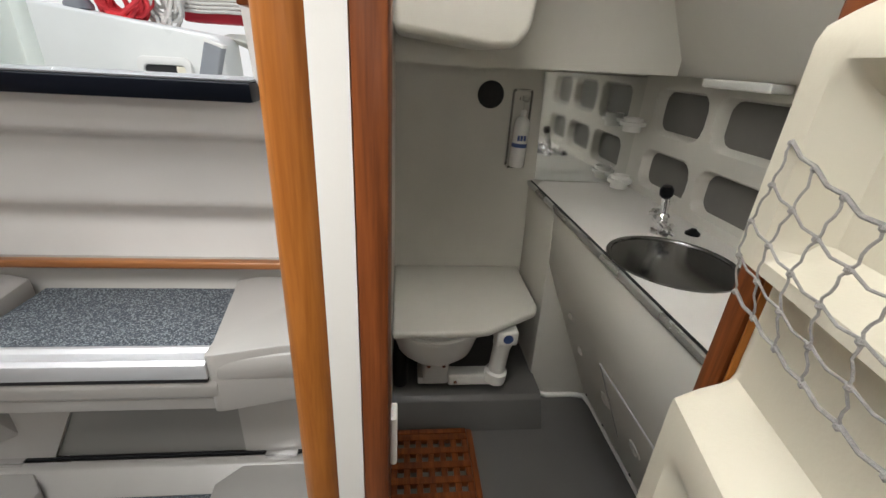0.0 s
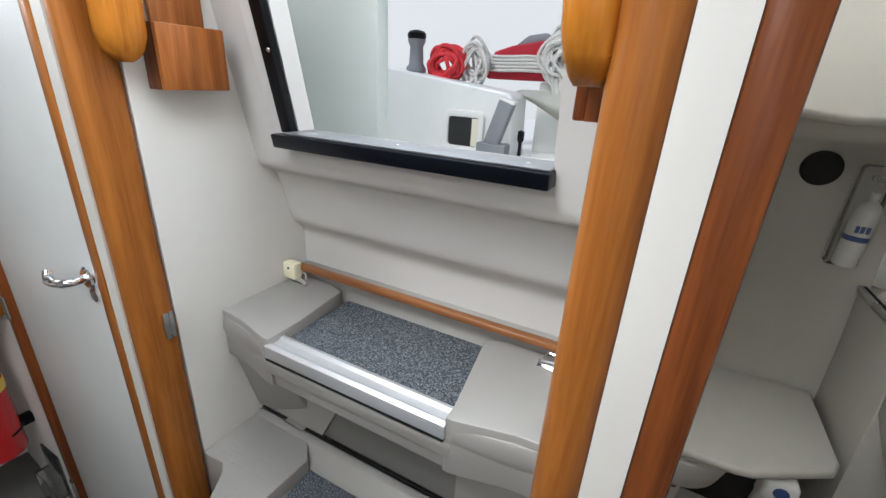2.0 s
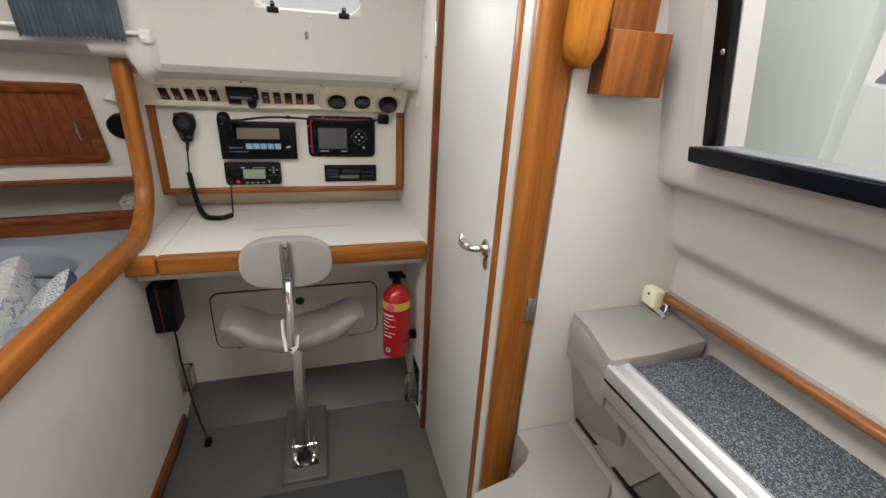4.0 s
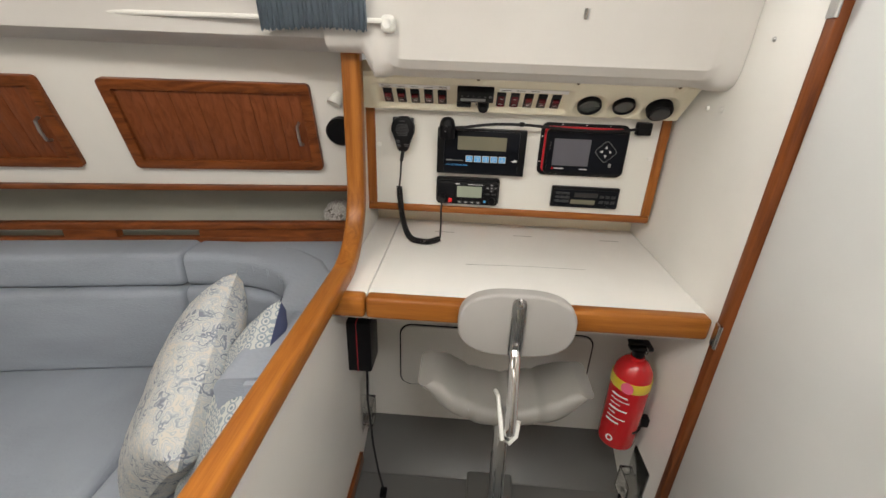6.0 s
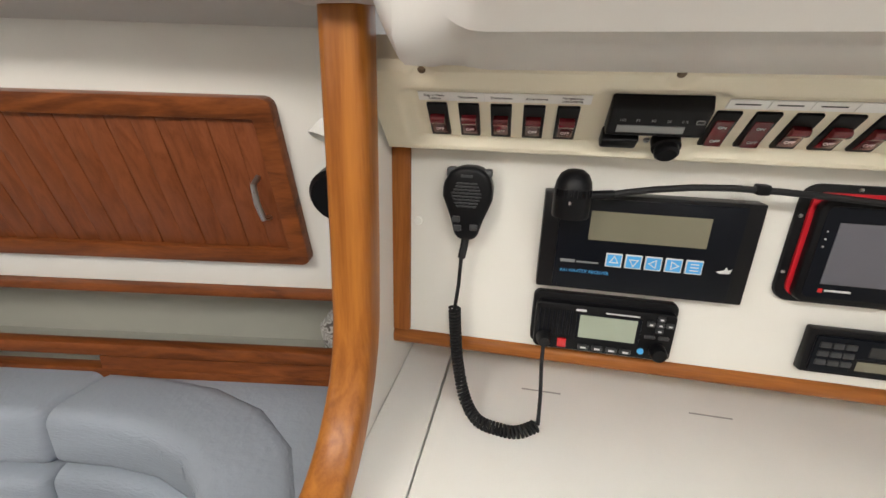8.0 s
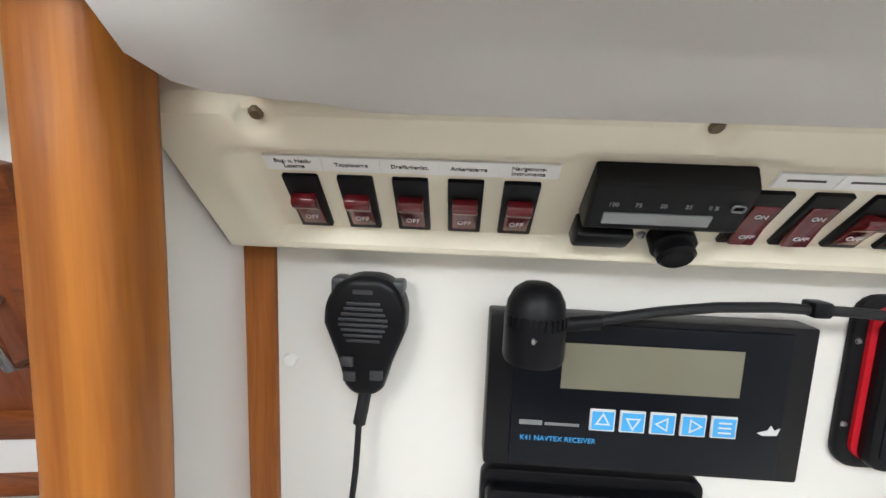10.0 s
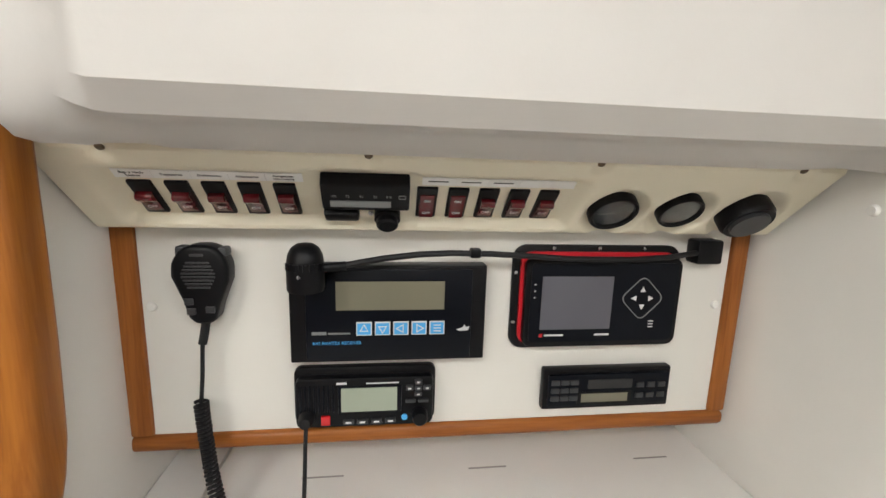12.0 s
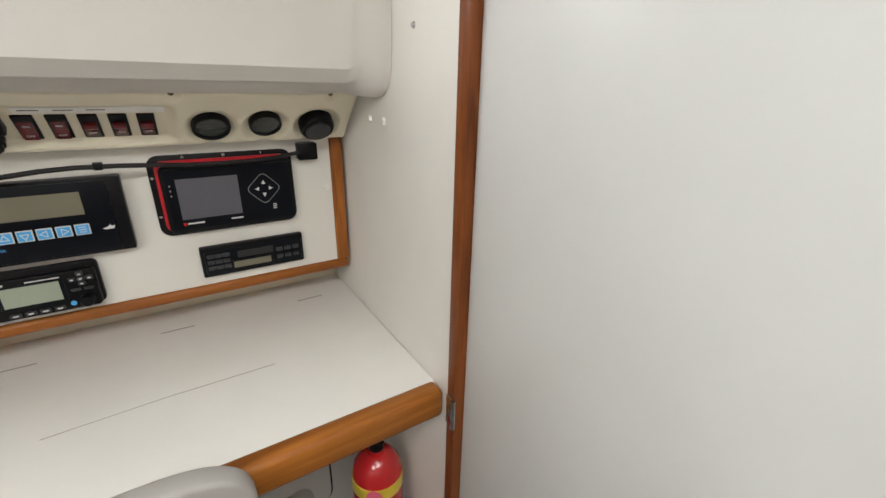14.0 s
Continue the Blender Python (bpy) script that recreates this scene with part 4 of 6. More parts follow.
solid("bulkhead_screw", lathe([(0, 0.004), (0.003, 0.0035), (0.005, 0)], (-1.366, 0.445, 1.274), (0, -1, 0), 12), STEEL, "small steel screw in the white bulkhead", "screw")

handle = thing("lever_handle", (-0.800, 0.453, 0.890), "chrome lever handle on the pale grey door", "handle")
part("rosette", lathe([(0.021, 0), (0.021, 0.006), (0.017, 0.009), (0, 0.009)], (-0.797, 0.453, 0.893), (0, -1, 0), 24), CHROME, handle)
part("lever", tube([(-0.797, 0.446, 0.893), (-0.797, 0.424, 0.894), (-0.806, 0.414, 0.894), (-0.828, 0.411, 0.890), (-0.850, 0.412, 0.888), (-0.861, 0.416, 0.892), (-0.864, 0.420, 0.900)], 0.0078, 12), CHROME, handle)
part("key_plate", lathe([(0.013, 0), (0.013, 0.004), (0, 0.005)], (-0.797, 0.453, 0.858), (0, -1, 0), 20), CHROME, handle)
for z in (0.705, 1.325, 0.12):
    solid("door_hinge", join(box(-1.243, -1.224, 0.434, 0.4375, z - 0.028, z + 0.028, 0.001), tube([(-1.2225, 0.434, z - 0.028), (-1.2225, 0.434, z + 0.028)], 0.004, 8)), STEEL, "small steel hinge of the cabin door", "hinge")["group"] = "cabin door hinges"
solid("strike_plate", box(-0.6605, -0.6565, 0.482, 0.500, 0.798, 0.846, 0.001), STEEL, "steel strike plate on the teak post", "plate")
solid("strike_plate", box(0.099, 0.108, 0.470, 0.500, 0.70, 0.78, 0.003), PLASTW, "white plastic door catch on the teak trim", "catch")

# under the chart table
ld = thing("locker_hatch", (-1.58, 0.01, 0.32), "white flush locker hatch with round corners", "hatch")
part("panel", prism(rr(-0.292, 0.318, 0.205, 0.440, 0.035), "x", -1.581, -1.573, 0.003), WHITE, ld)
part("gap", frame_ring(rr(-0.297, 0.323, 0.200, 0.445, 0.039), rr(-0.292, 0.318, 0.205, 0.440, 0.035), "x", -1.581, -1.5785), RUBBER, ld)
part("finger_hole", lathe([(0.017, 0), (0.017, 0.002), (0.012, 0.002), (0.0, 0.0015)], (-1.573, 0.02, 0.385), (1, 0, 0), 20), DARKIN, ld)
for y in (-0.20, 0.22):
    part("hinge", box(-1.575, -1.570, y - 0.025, y + 0.025, 0.198, 0.206, 0.001), STEEL, ld)

YEL = mat("yellow_band", (0.70, 0.52, 0.05), 0.4, var=0.05)
PINK = mat("pink_tag", (0.75, 0.12, 0.22), 0.5, var=0.05)
fx = thing("fire_extinguisher", (-1.388, 0.368, 0.22), "red fire extinguisher with yellow band clamped to the bulkhead", "extinguisher")
part("cylinder", lathe([(0.0, 0.0), (0.040, 0.0), (0.049, 0.008), (0.051, 0.02), (0.051, 0.235), (0.046, 0.262), (0.032, 0.282), (0.018, 0.290), (0.018, 0.30), (0, 0.30)], (-1.388, 0.368, 0.225), (0, 0, 1), 32), RED, fx)
part("label_band", lathe([(0.0514, 0.0), (0.0518, 0.001), (0.0518, 0.029), (0.0514, 0.03)], (-1.388, 0.368, 0.434), (0, 0, 1), 32), YEL, fx, "yellow band")
for i, w in enumerate((50, 62, 40, 58, 30, 62, 46)):
    pts = [(-1.388 + 0.0516 * math.cos(radians(a)), 0.368 + 0.0516 * math.sin(radians(a)), 0.415 - 0.015 * i) for a in range(-70, -70 + w, 8)]
    part("print", tube(pts, 0.0012 if i % 3 else 0.0022, 5), LETTER, fx)
part("round_mark", lathe([(0.010, 0), (0.010, 0.0015), (0.007, 0.0015), (0.007, 0.0)], (-1.388 + 0.0505 * math.cos(radians(-45)), 0.368 + 0.0505 * math.sin(radians(-45)), 0.265), (0.7, -0.7, 0), 16), LETTER, fx)
part("valve", join(lathe([(0.016, 0), (0.016, 0.02), (0.011, 0.024), (0.011, 0.034), (0, 0.034)], (-1.388, 0.368, 0.522), (0, 0, 1), 16), box(-1.400, -1.376, 0.34, 0.40, 0.545, 0.556, 0.003), box(-1.398, -1.378, 0.335, 0.39, 0.562, 0.570, 0.003)), BLACK, fx, "black valve and lever")
part("pin_ring", tube([(-1.376 + 0.010 * math.cos(a), 0.38, 0.549 + 0.010 * math.sin(a)) for a in [k * math.pi / 8 for k in range(16)]], 0.0012, 6, True), STEEL, fx)
part("tag", lathe([(0.016, 0), (0.016, 0.0015), (0, 0.0018)], (-1.340, 0.340, 0.452), (0.8, -0.6, 0.1), 18), PINK, fx, "round pink tag")
part("bracket", join(box(-1.400, -1.376, 0.416, 0.4452, 0.285, 0.315, 0.003), tube([(-1.388 + 0.053 * math.cos(radians(a)), 0.368 + 0.053 * math.sin(radians(a)), 0.30) for a in range(20, 161, 10)], 0.003, 6)), BLACK, fx)

ch = thing("charger", (-1.40, -0.38, 0.48), "black plug-in charger on the partition with its cable", "charger")
part("case", box(-1.452, -1.362, -0.408, -0.340, 0.425, 0.585, 0.006, 3), BLACK, ch)
part("seam", frame_ring(rr(-1.453, -1.361, 0.424, 0.586, 0.006), rr(-1.449, -1.365, 0.428, 0.582, 0.005), "y", -0.378, -0.376), REDLINE, ch)
part("knob", lathe([(0.010, 0), (0.010, 0.012), (0, 0.013)], (-1.452, -0.362, 0.545), (-1, 0, 0), 14), BLACK, ch)
part("cable", tube([(-1.405, -0.365, 0.427), (-1.404, -0.364, 0.36), (-1.410, -0.368, 0.28), (-1.406, -0.362, 0.20), (-1.392, -0.352, 0.11), (-1.372, -0.335, 0.03), (-1.35, -0.318, -0.01), (-1.335, -0.31, -0.018)], 0.0035, 8), RUBBER, ch, "black cable")
part("plug", box(-1.345, -1.318, -0.322, -0.300, -0.029, -0.006, 0.004), BLACK, ch)
CLEAR = glass("clear_plastic", (0.93, 0.93, 0.92), 0.12)
cb = thing("clear_holder", (-1.50, -0.395, 0.1), "clear plastic holder screwed to the partition", "holder")
part("plate", box(-1.545, -1.455, -0.408, -0.402, 0.085, 0.30, 0.002), CLEAR, cb)
part("pocket", frame_ring(rr(-1.53, -1.47, 0.10, 0.19, 0.008), rr(-1.524, -1.476, 0.106, 0.184, 0.006), "y", -0.402, -0.372, 0.001), CLEAR, cb)
cb2 = thing("clear_holder", (-1.36, 0.43, 0.1), "clear plastic holder low on the white bulkhead", "holder")
part("plate", box(-1.40, -1.30, 0.438, 0.444, 0.02, 0.19, 0.002), CLEAR, cb2)
part("pocket", frame_ring(rr(-1.39, -1.31, 0.03, 0.12, 0.008), rr(-1.384, -1.316, 0.036, 0.114, 0.006), "y", 0.405, 0.438, 0.001), CLEAR, cb2)
part("clip", box(-1.345, -1.335, 0.398, 0.406, 0.02, 0.05, 0.002), BLACK, cb2)

# pedestal seat
setting("seat_plinth", box(-1.43, -1.095, -0.052, 0.093, -0.035, -0.012, 0.008, 3), SOLE, "raised grey sole plinth under the seat", "floor")
seat = thing("pedestal_chair", (-1.19, 0.02, -0.012), "grey vinyl saddle seat on a hinged steel post", "seat")


SCZ, SEAMS = 0.386, (-0.072, 0.018, 0.105)
saddle = [(-1.350, 0.018 + 0.205 * a, SCZ + 0.080 * a * a) for a in [-1 + k / 30 for k in range(61)]]
cush = sweep(saddle, rr(-0.092, 0.092, -0.029, 0.029, 0.027, 6), (1, 0, 0))
for v in cush.verts:
    a = abs(v.co.y - 0.018) / 0.205
    k = 1 - 0.62 * smooth(0.70, 1.04, a)
    c = SCZ + 0.080 * a * a
    pinch = sum(math.exp(-((v.co.y - q) / 0.011) ** 2) for q in SEAMS)
    puff = 1 + 0.05 * math.sin(v.co.y * 71) - 0.16 * pinch
    v.co.z = c + (v.co.z - c) * k * puff + 0.003 * math.sin(40 * v.co.x + 25 * v.co.y)
    v.co.x = -1.350 + (v.co.x + 1.350) * (1 - 0.22 * smooth(0.6, 1.0, a)) * (1 - 0.05 * pinch)
part("cushion", cush, VINYL, seat, "padded grey vinyl cushion")
for y in SEAMS:
    a = (y - 0.018) / 0.205
    z = SCZ + 0.080 * a * a
    part("stitch_seam", tube([(-1.350 + 0.086 * math.cos(t), y, z + 0.0240 * math.sin(t) ** 0.5) for t in [math.pi * k / 14 for k in range(15)]], 0.0013, 6), BACKREST, seat)
part("backrest", prism([(0.016 + 0.128 * math.copysign(abs(math.cos(a)) ** 0.72, math.cos(a)), 0.698 + 0.079 * math.copysign(abs(math.sin(a)) ** 0.78, math.sin(a))) for a in [2 * math.pi * k / 40 for k in range(40)]], "x", -1.256, -1.222, 0.007, 3), BACKREST, seat, "oval grey backrest")
part("bracket", prism([(0.016 + 0.0155 * math.cos(radians(a)), 0.755 + 0.0155 * math.sin(radians(a))) for a in range(0, 181, 15)] + [(0.0005, 0.628), (0.0315, 0.628)], "x", -1.222, -1.214, 0.002), STEEL, seat, "steel back bracket")
for z in (0.757, 0.655):
    part("bolt", lathe([(0, 0.006), (0.006, 0.005), (0.009, 0)], (-1.214, 0.016, z), (1, 0, 0), 14), CHROME, seat)
part("back_tube", tube([(-1.215, 0.016, 0.640), (-1.20, 0.016, 0.625), (-1.175, 0.016, 0.575), (-1.150, 0.016, 0.510), (-1.142, 0.016, 0.480), (-1.155, 0.016, 0.455), (-1.19, 0.016, 0.435), (-1.27, 0.016, 0.405), (-1.38, 0.016, 0.36)], 0.0125, 14), CHROME, seat, "bent chrome tube")
part("cord", tube([(-1.245, -0.012, 0.50), (-1.20, -0.010, 0.525), (-1.160, -0.006, 0.50), (-1.136, 0.000, 0.462), (-1.136, 0.016, 0.452), (-1.140, 0.030, 0.47), (-1.155, 0.034, 0.50)], 0.005, 8), PLASTW, seat, "white cord round the tube")
post = prism([(-1.213, -0.01), (-1.178, -0.01), (-1.285, 0.37), (-1.325, 0.37)], "y", 0.000, 0.036, 0.004)
part("post", post, STEEL, seat, "flat steel post")
part("hinge_base", join(box(-1.235, -1.135, -0.026, 0.066, -0.014, -0.006, 0.003), box(-1.215, -1.175, -0.018, -0.010, -0.008, 0.045, 0.003), box(-1.215, -1.175, 0.046, 0.054, -0.008, 0.045, 0.003)), CHROME, seat, "chrome hinge base")
part("hinge_pin", tube([(-1.195, -0.022, 0.03), (-1.195, 0.058, 0.03)], 0.006, 10), CHROME, seat)
part("stop", box(-1.18, -1.155, -0.004, 0.04, -0.008, 0.018, 0.003), RUBBER, seat)
solid("floor_mat", box(-1.07, -0.45, -0.30, 0.335, -0.030, -0.021, 0.003), DARKMAT, "dark grey ribbed mat on the cabin sole", "mat")

# ---------- companionway fittings ----------
SILLTOP = mat("grey_anodised_strip", (0.30, 0.31, 0.32), 0.4, 0.7, var=0.05)
sill = thing("washboard_sill", (-0.33, 0.70, 1.12), "black sill with an aluminium top under the companionway opening", "sill")
part("bar", leaning(box(-0.568, -0.081, -0.034, 0.03, 1.1185, 1.1425, 0.003)), GLOSSB, sill)
part("top_strip", leaning(box(-0.545, -0.083, -0.026, 0.045, 1.143, 1.1462, 0.001)), SILLTOP, sill, "aluminium top strip")
for x in (-0.50, -0.33, -0.12):
    part("screw", screw((x, 0.705, 1.1455), (0, 0, 1), 0.004), STEEL, sill)
track = thing("washboard_track", (-0.555, 0.70, 1.13), "black upright track beside the companionway opening", "track")
part("channel", leaning(box(-0.570, -0.545, -0.006, 0.010, 1.143, 1.80, 0.002)), BLACK, track)
for z in (1.273, 1.50):
    part("screw", screw((-0.552, lean_y(z, 0.006), z), (0, -1, -0.2), 0.004), STEEL, track)
fid = thing("step_fiddle", (-0.33, 0.775, 0.82), "slim varnished teak batten behind the top step", "batten")
part("batten", box(-0.642, -0.004, 0.768, 0.786, 0.828, 0.842, 0.004, 3), mid_x, fid)
part("end_block", box(-0.664, -0.628, 0.748, 0.772, 0.812, 0.850, 0.004), IVORY, fid, "yellowed ivory end block")
part("end_block", box(-0.036, -0.008, 0.742, 0.772, 0.800, 0.850, 0.004), IVORY, fid, "yellowed ivory end block")
part("screw", screw((-0.646, 0.748, 0.838), (0, -1, 0), 0.003), RUBBER, fid)
for x0 in (-0.628, -0.055):
    cl = thing("toggle_catch", (x0, 0.77, 0.80), "small chrome toggle catch on the top step", "catch", "toggle catches")
    part("base", box(x0 - 0.022, x0 + 0.022, 0.752, 0.776, 0.798, 0.804, 0.002), CHROME, cl)
    part("toggle", tube([(x0 - 0.02, 0.760, 0.808), (x0 + 0.01, 0.757, 0.812), (x0 + 0.03, 0.752, 0.808)], 0.005, 8), CHROME, cl)
    part("bail", tube([(x0 - 0.016, 0.765, 0.806), (x0 - 0.010, 0.772, 0.822), (x0 + 0.010, 0.772, 0.822), (x0 + 0.016, 0.765, 0.806)], 0.002, 6), CHROME, cl)
wb = thing("winch_handle_box", (-0.645, 0.59, 1.21), "teak pocket box screwed to the white side wall", "box")
part("front", box(-0.634, -0.624, 0.538, 0.644, 1.208, 1.298, 0.002), mid_z, wb)
part("side", box(-0.665, -0.634, 0.538, 0.547, 1.208, 1.298, 0.001), teak_z, wb)
part("side", box(-0.665, -0.634, 0.635, 0.644, 1.208, 1.298, 0.001), teak_z, wb)
part("bottom", box(-0.665, -0.634, 0.547, 0.635, 1.208, 1.216), teak_z, wb)
part("back_board", box(-0.664, -0.654, 0.552, 0.634, 1.217, 1.375, 0.002), mid_z, wb)
part("screw", screw((-0.654, 0.575, 1.345), (1, 0, 0), 0.004), STEEL, wb)


def grab(x, y, sx):
    g = thing("grab_handle", (x, y, 1.26), "curved varnished teak grab handle on the corner post", "handle", "companionway grab handles")
    path = [(x + sx * (0.007 * math.sin(math.pi * min(1.0, k / 18)) - 0.020 * smooth(0.62, 1.0, k / 24)), y, 1.243 + 0.42 * k / 24) for k in range(25)]
    path = [(x, y, 1.2432 + 0.0025 * k) for k in range(7)] + path[1:]
    b = sweep(path, rr(-0.031, 0.031, -0.018, 0.018, 0.016, 6), (0, 1, 0))
    for v in b.verts:
        d = max(0.0, 1.283 - v.co.z) / 0.040
        k = math.sqrt(max(0.04, 1 - d * d))
        v.co.y, v.co.x = y + (v.co.y - y) * k, x + (v.co.x - x) * (0.4 + 0.6 * k)
    part("rail", b, varnish_z, g)


grab(-0.640, 0.500, 1)
grab(-0.018, 0.472, -1)
wb2 = thing("teak_block", (-0.015, 0.56, 1.21), "dark teak pocket box on the companionway wall", "box")
part("front", box(-0.036, -0.026, 0.522, 0.628, 1.217, 1.305, 0.002), teak_z, wb2)
part("side", box(-0.026, -0.001, 0.522, 0.531, 1.217, 1.305), teak_z, wb2)
part("side", box(-0.026, -0.001, 0.619, 0.628, 1.217, 1.305), teak_z, wb2)

# ---------- cockpit beyond the opening ----------
GEL = mat("white_gelcoat", (0.78, 0.79, 0.76), 0.3, bump=0.03, bump_scale=300, var=0.03)
PALE = mat("pale_green_white_gelcoat", (0.70, 0.745, 0.69), 0.45, var=0.04, scale=3)
ROPEW = mat("white_rope", (0.66, 0.64, 0.60), 0.9, var=0.25, scale=300, bump=0.8, bump_scale=500)
ROPER = mat("red_rope", (0.72, 0.05, 0.06), 0.9, var=0.15, scale=200, bump=0.8, bump_scale=500)
REDC = mat("red_canvas", (0.42, 0.015, 0.03), 0.8, var=0.1, scale=20, bump=0.4, bump_scale=400)
GREYP = mat("grey_plastic", (0.22, 0.23, 0.25), 0.5, var=0.08)
CANVAS = mat("off_white_canvas", (0.74, 0.73, 0.66), 0.9, var=0.06, scale=15, bump=0.4, bump_scale=500)
setting("cockpit_deck", box(-2.4, -0.002, 0.83, 4.0, 0.90, 0.96, 0.0), GEL, "white gelcoat cockpit deck", "deck")
setting("bridge_deck", box(-0.66, -0.002, 0.80, 1.00, 1.04, 1.10, 0.01), GEL, "white gelcoat bridge deck behind the sill", "deck")
setting("cockpit_panel", box(-2.4, -0.672, 1.12, 1.17, 0.95, 1.75, 0.006), PALE, "pale green-white cockpit bulkhead", "wall")
coam = setting("cockpit_coaming", prism([(-2.3, 0.95), (-2.3, 1.42), (-1.106, 1.284), (-0.551, 1.212), (-0.530, 1.19), (-0.52, 0.95)], "y", 1.80, 1.98, 0.012, 3), GEL, "white gelcoat cockpit coaming", "coaming")
setting("cockpit_coaming_aft", box(-0.52, 0.6, 2.10, 2.25, 0.95, 1.258, 0.012), GEL, "white gelcoat coaming under the red bag", "coaming")
insp = thing("coaming_pocket", (-0.73, 1.80, 1.06), "square black coaming pocket in a white rounded frame", "pocket")
part("frame", frame_ring(rr(-0.822, -0.638, 0.965, 1.135, 0.028), rr(-0.797, -0.661, 0.992, 1.108, 0.014), "y", 1.782, 1.802, 0.005), PLASTW, insp)
part("opening", box(-0.797, -0.661, 1.790, 1.800, 0.992, 1.108), DARKIN, insp, "dark opening")
part("lining", box(-0.690, -0.661, 1.786, 1.792, 0.995, 1.105), CREAM, insp)
lev = thing("winch_handle_holder", (-0.54, 1.70, 0.96), "grey plastic handle holder leaning on the coaming", "holder")
part("body", moved(box(-0.030, 0.030, -0.02, 0.02, -0.085, 0.085, 0.008, 3), Matrix.Translation((-0.538, 1.70, 1.105)) @ pose(0, 0, 0, 0, 18, 0)), GREYP, lev)
part("lid", moved(box(-0.032, 0.032, -0.022, 0.022, 0.080, 0.092, 0.004), Matrix.Translation((-0.538, 1.70, 1.105)) @ pose(0, 0, 0, 0, 18, 0)), PLASTW, lev)
part("foot", box(-0.62, -0.50, 1.68, 1.74, 0.955, 1.03, 0.006), GREYP, lev)
cle = thing("black_lever", (-0.44, 1.66, 0.96), "small black lever on the cockpit deck", "lever")
part("stem", lathe([(0.022, 0), (0.022, 0.008), (0.007, 0.012), (0.006, 0.09), (0.012, 0.10), (0.012, 0.13), (0, 0.135)], (-0.437, 1.66, 0.958), (0, 0, 1), 14), BLACK, cle)
cloth = bmesh.new()
rows = []
for i in range(49):
    u = i / 48
    drop = 0.03 + 0.20 * math.sin(min(1.0, u * 1.5) * math.pi / 2) ** 1.4
    rows.append([cloth.verts.new((-0.575 + 0.80 * u, 2.02 - 0.07 * math.sin(math.pi * v) - 0.03 * v + 0.010 * math.sin(14 * u + 2 * v), 1.225 - drop * v)) for v in [k / 16 for k in range(17)]])
for a, b in zip(rows, rows[1:]):
    for k in range(16):
        cloth.faces.new((a[k], b[k], b[k + 1], a[k + 1]))
bmesh.ops.solidify(cloth, geom=cloth.faces[:], thickness=0.006)
solid("spray_cloth", cloth, CANVAS, "off-white canvas cloth hanging from the coaming", "cloth")


def coil_rope(name, label, at, rx, rz, loops, r, material, seed, mess=1.0, tails=0):
    rng = random.Random(seed)
    g = thing(name, at, label, "rope")
    for k in range(loops):
        a0, ox, oz, s = rng.uniform(0, 6.28), mess * rng.uniform(-0.012, 0.012), mess * rng.uniform(-0.012, 0.012), rng.uniform(0.62, 1.1)
        dy, w2, w3 = rng.uniform(-0.03, 0.03), rng.uniform(0.02, 0.09) * mess, rng.uniform(0.02, 0.07) * mess
        pts = []
        for q in range(30):
            t = 2 * math.pi * q / 30
            k2 = 1 + w2 * math.sin(2 * t + 3 * a0) + w3 * math.sin(3 * t + 5 * a0)
            pts.append((at[0] + ox + rx * s * k2 * math.cos(a0 + t), at[1] + dy + 0.014 * math.sin(2 * t + a0), at[2] + oz + rz * s * k2 * math.sin(a0 + t)))
        part("loop", tube(pts, r, 7, True), material, g)
    for k in range(tails):
        x0, w, h = at[0] + rng.uniform(-0.6, 0.6) * rx, rng.uniform(0.010, 0.022), rng.uniform(0.05, 0.11)
        z0 = at[2] - 0.8 * rz
        pts = [(x0 - w * math.cos(a) * (1 - 0.3 * math.sin(a)), at[1] - 0.035 + 0.004 * math.sin(3 * a), z0 - h * math.sin(a)) for a in [math.pi * q / 16 for q in range(17)]]
        part("hanging_end", tube(pts, r, 7), material, g)


bag = thing("rope_bag", (-0.60, 2.10, 1.25), "red canvas sheet bag with wrapped white rope", "bag")
part("body", prism([(-0.77, 1.262), (-0.40, 1.262), (-0.42, 1.37), (-0.47, 1.432), (-0.56, 1.415), (-0.66, 1.40), (-0.74, 1.375)], "y", 2.08, 2.22, 0.012, 3), REDC, bag)
for i in range(5):
    z = 1.300 + 0.014 * i
    part("rope_turn", tube([(-0.80, 2.07, z + 0.004), (-0.70, 2.066, z - 0.002), (-0.58, 2.066, z + 0.002), (-0.48, 2.066, z + 0.004 * (i % 2)), (-0.40, 2.072, z)], 0.0068, 8), ROPEW, bag, "white rope turn")
part("dark_flap", prism([(-0.66, 1.40), (-0.50, 1.425), (-0.52, 1.455), (-0.60, 1.445)], "y", 2.12, 2.20, 0.006), GREYP, bag)
coil_rope("red_rope_coil", "coil of red rope on the coaming", (-0.905, 1.93, 1.305), 0.070, 0.058, 15, 0.0088, ROPER, 3, 1.5, 3)
coil_rope("white_rope_coil", "large coil of white rope hanging beside the bag", (-0.375, 2.03, 1.345), 0.098, 0.090, 36, 0.0072, ROPEW, 5, 2.4, 7)
coil_rope("white_rope_hank", "hank of white rope over the red coil", (-0.79, 1.99, 1.325), 0.050, 0.070, 11, 0.0070, ROPEW, 8, 1.9, 3)
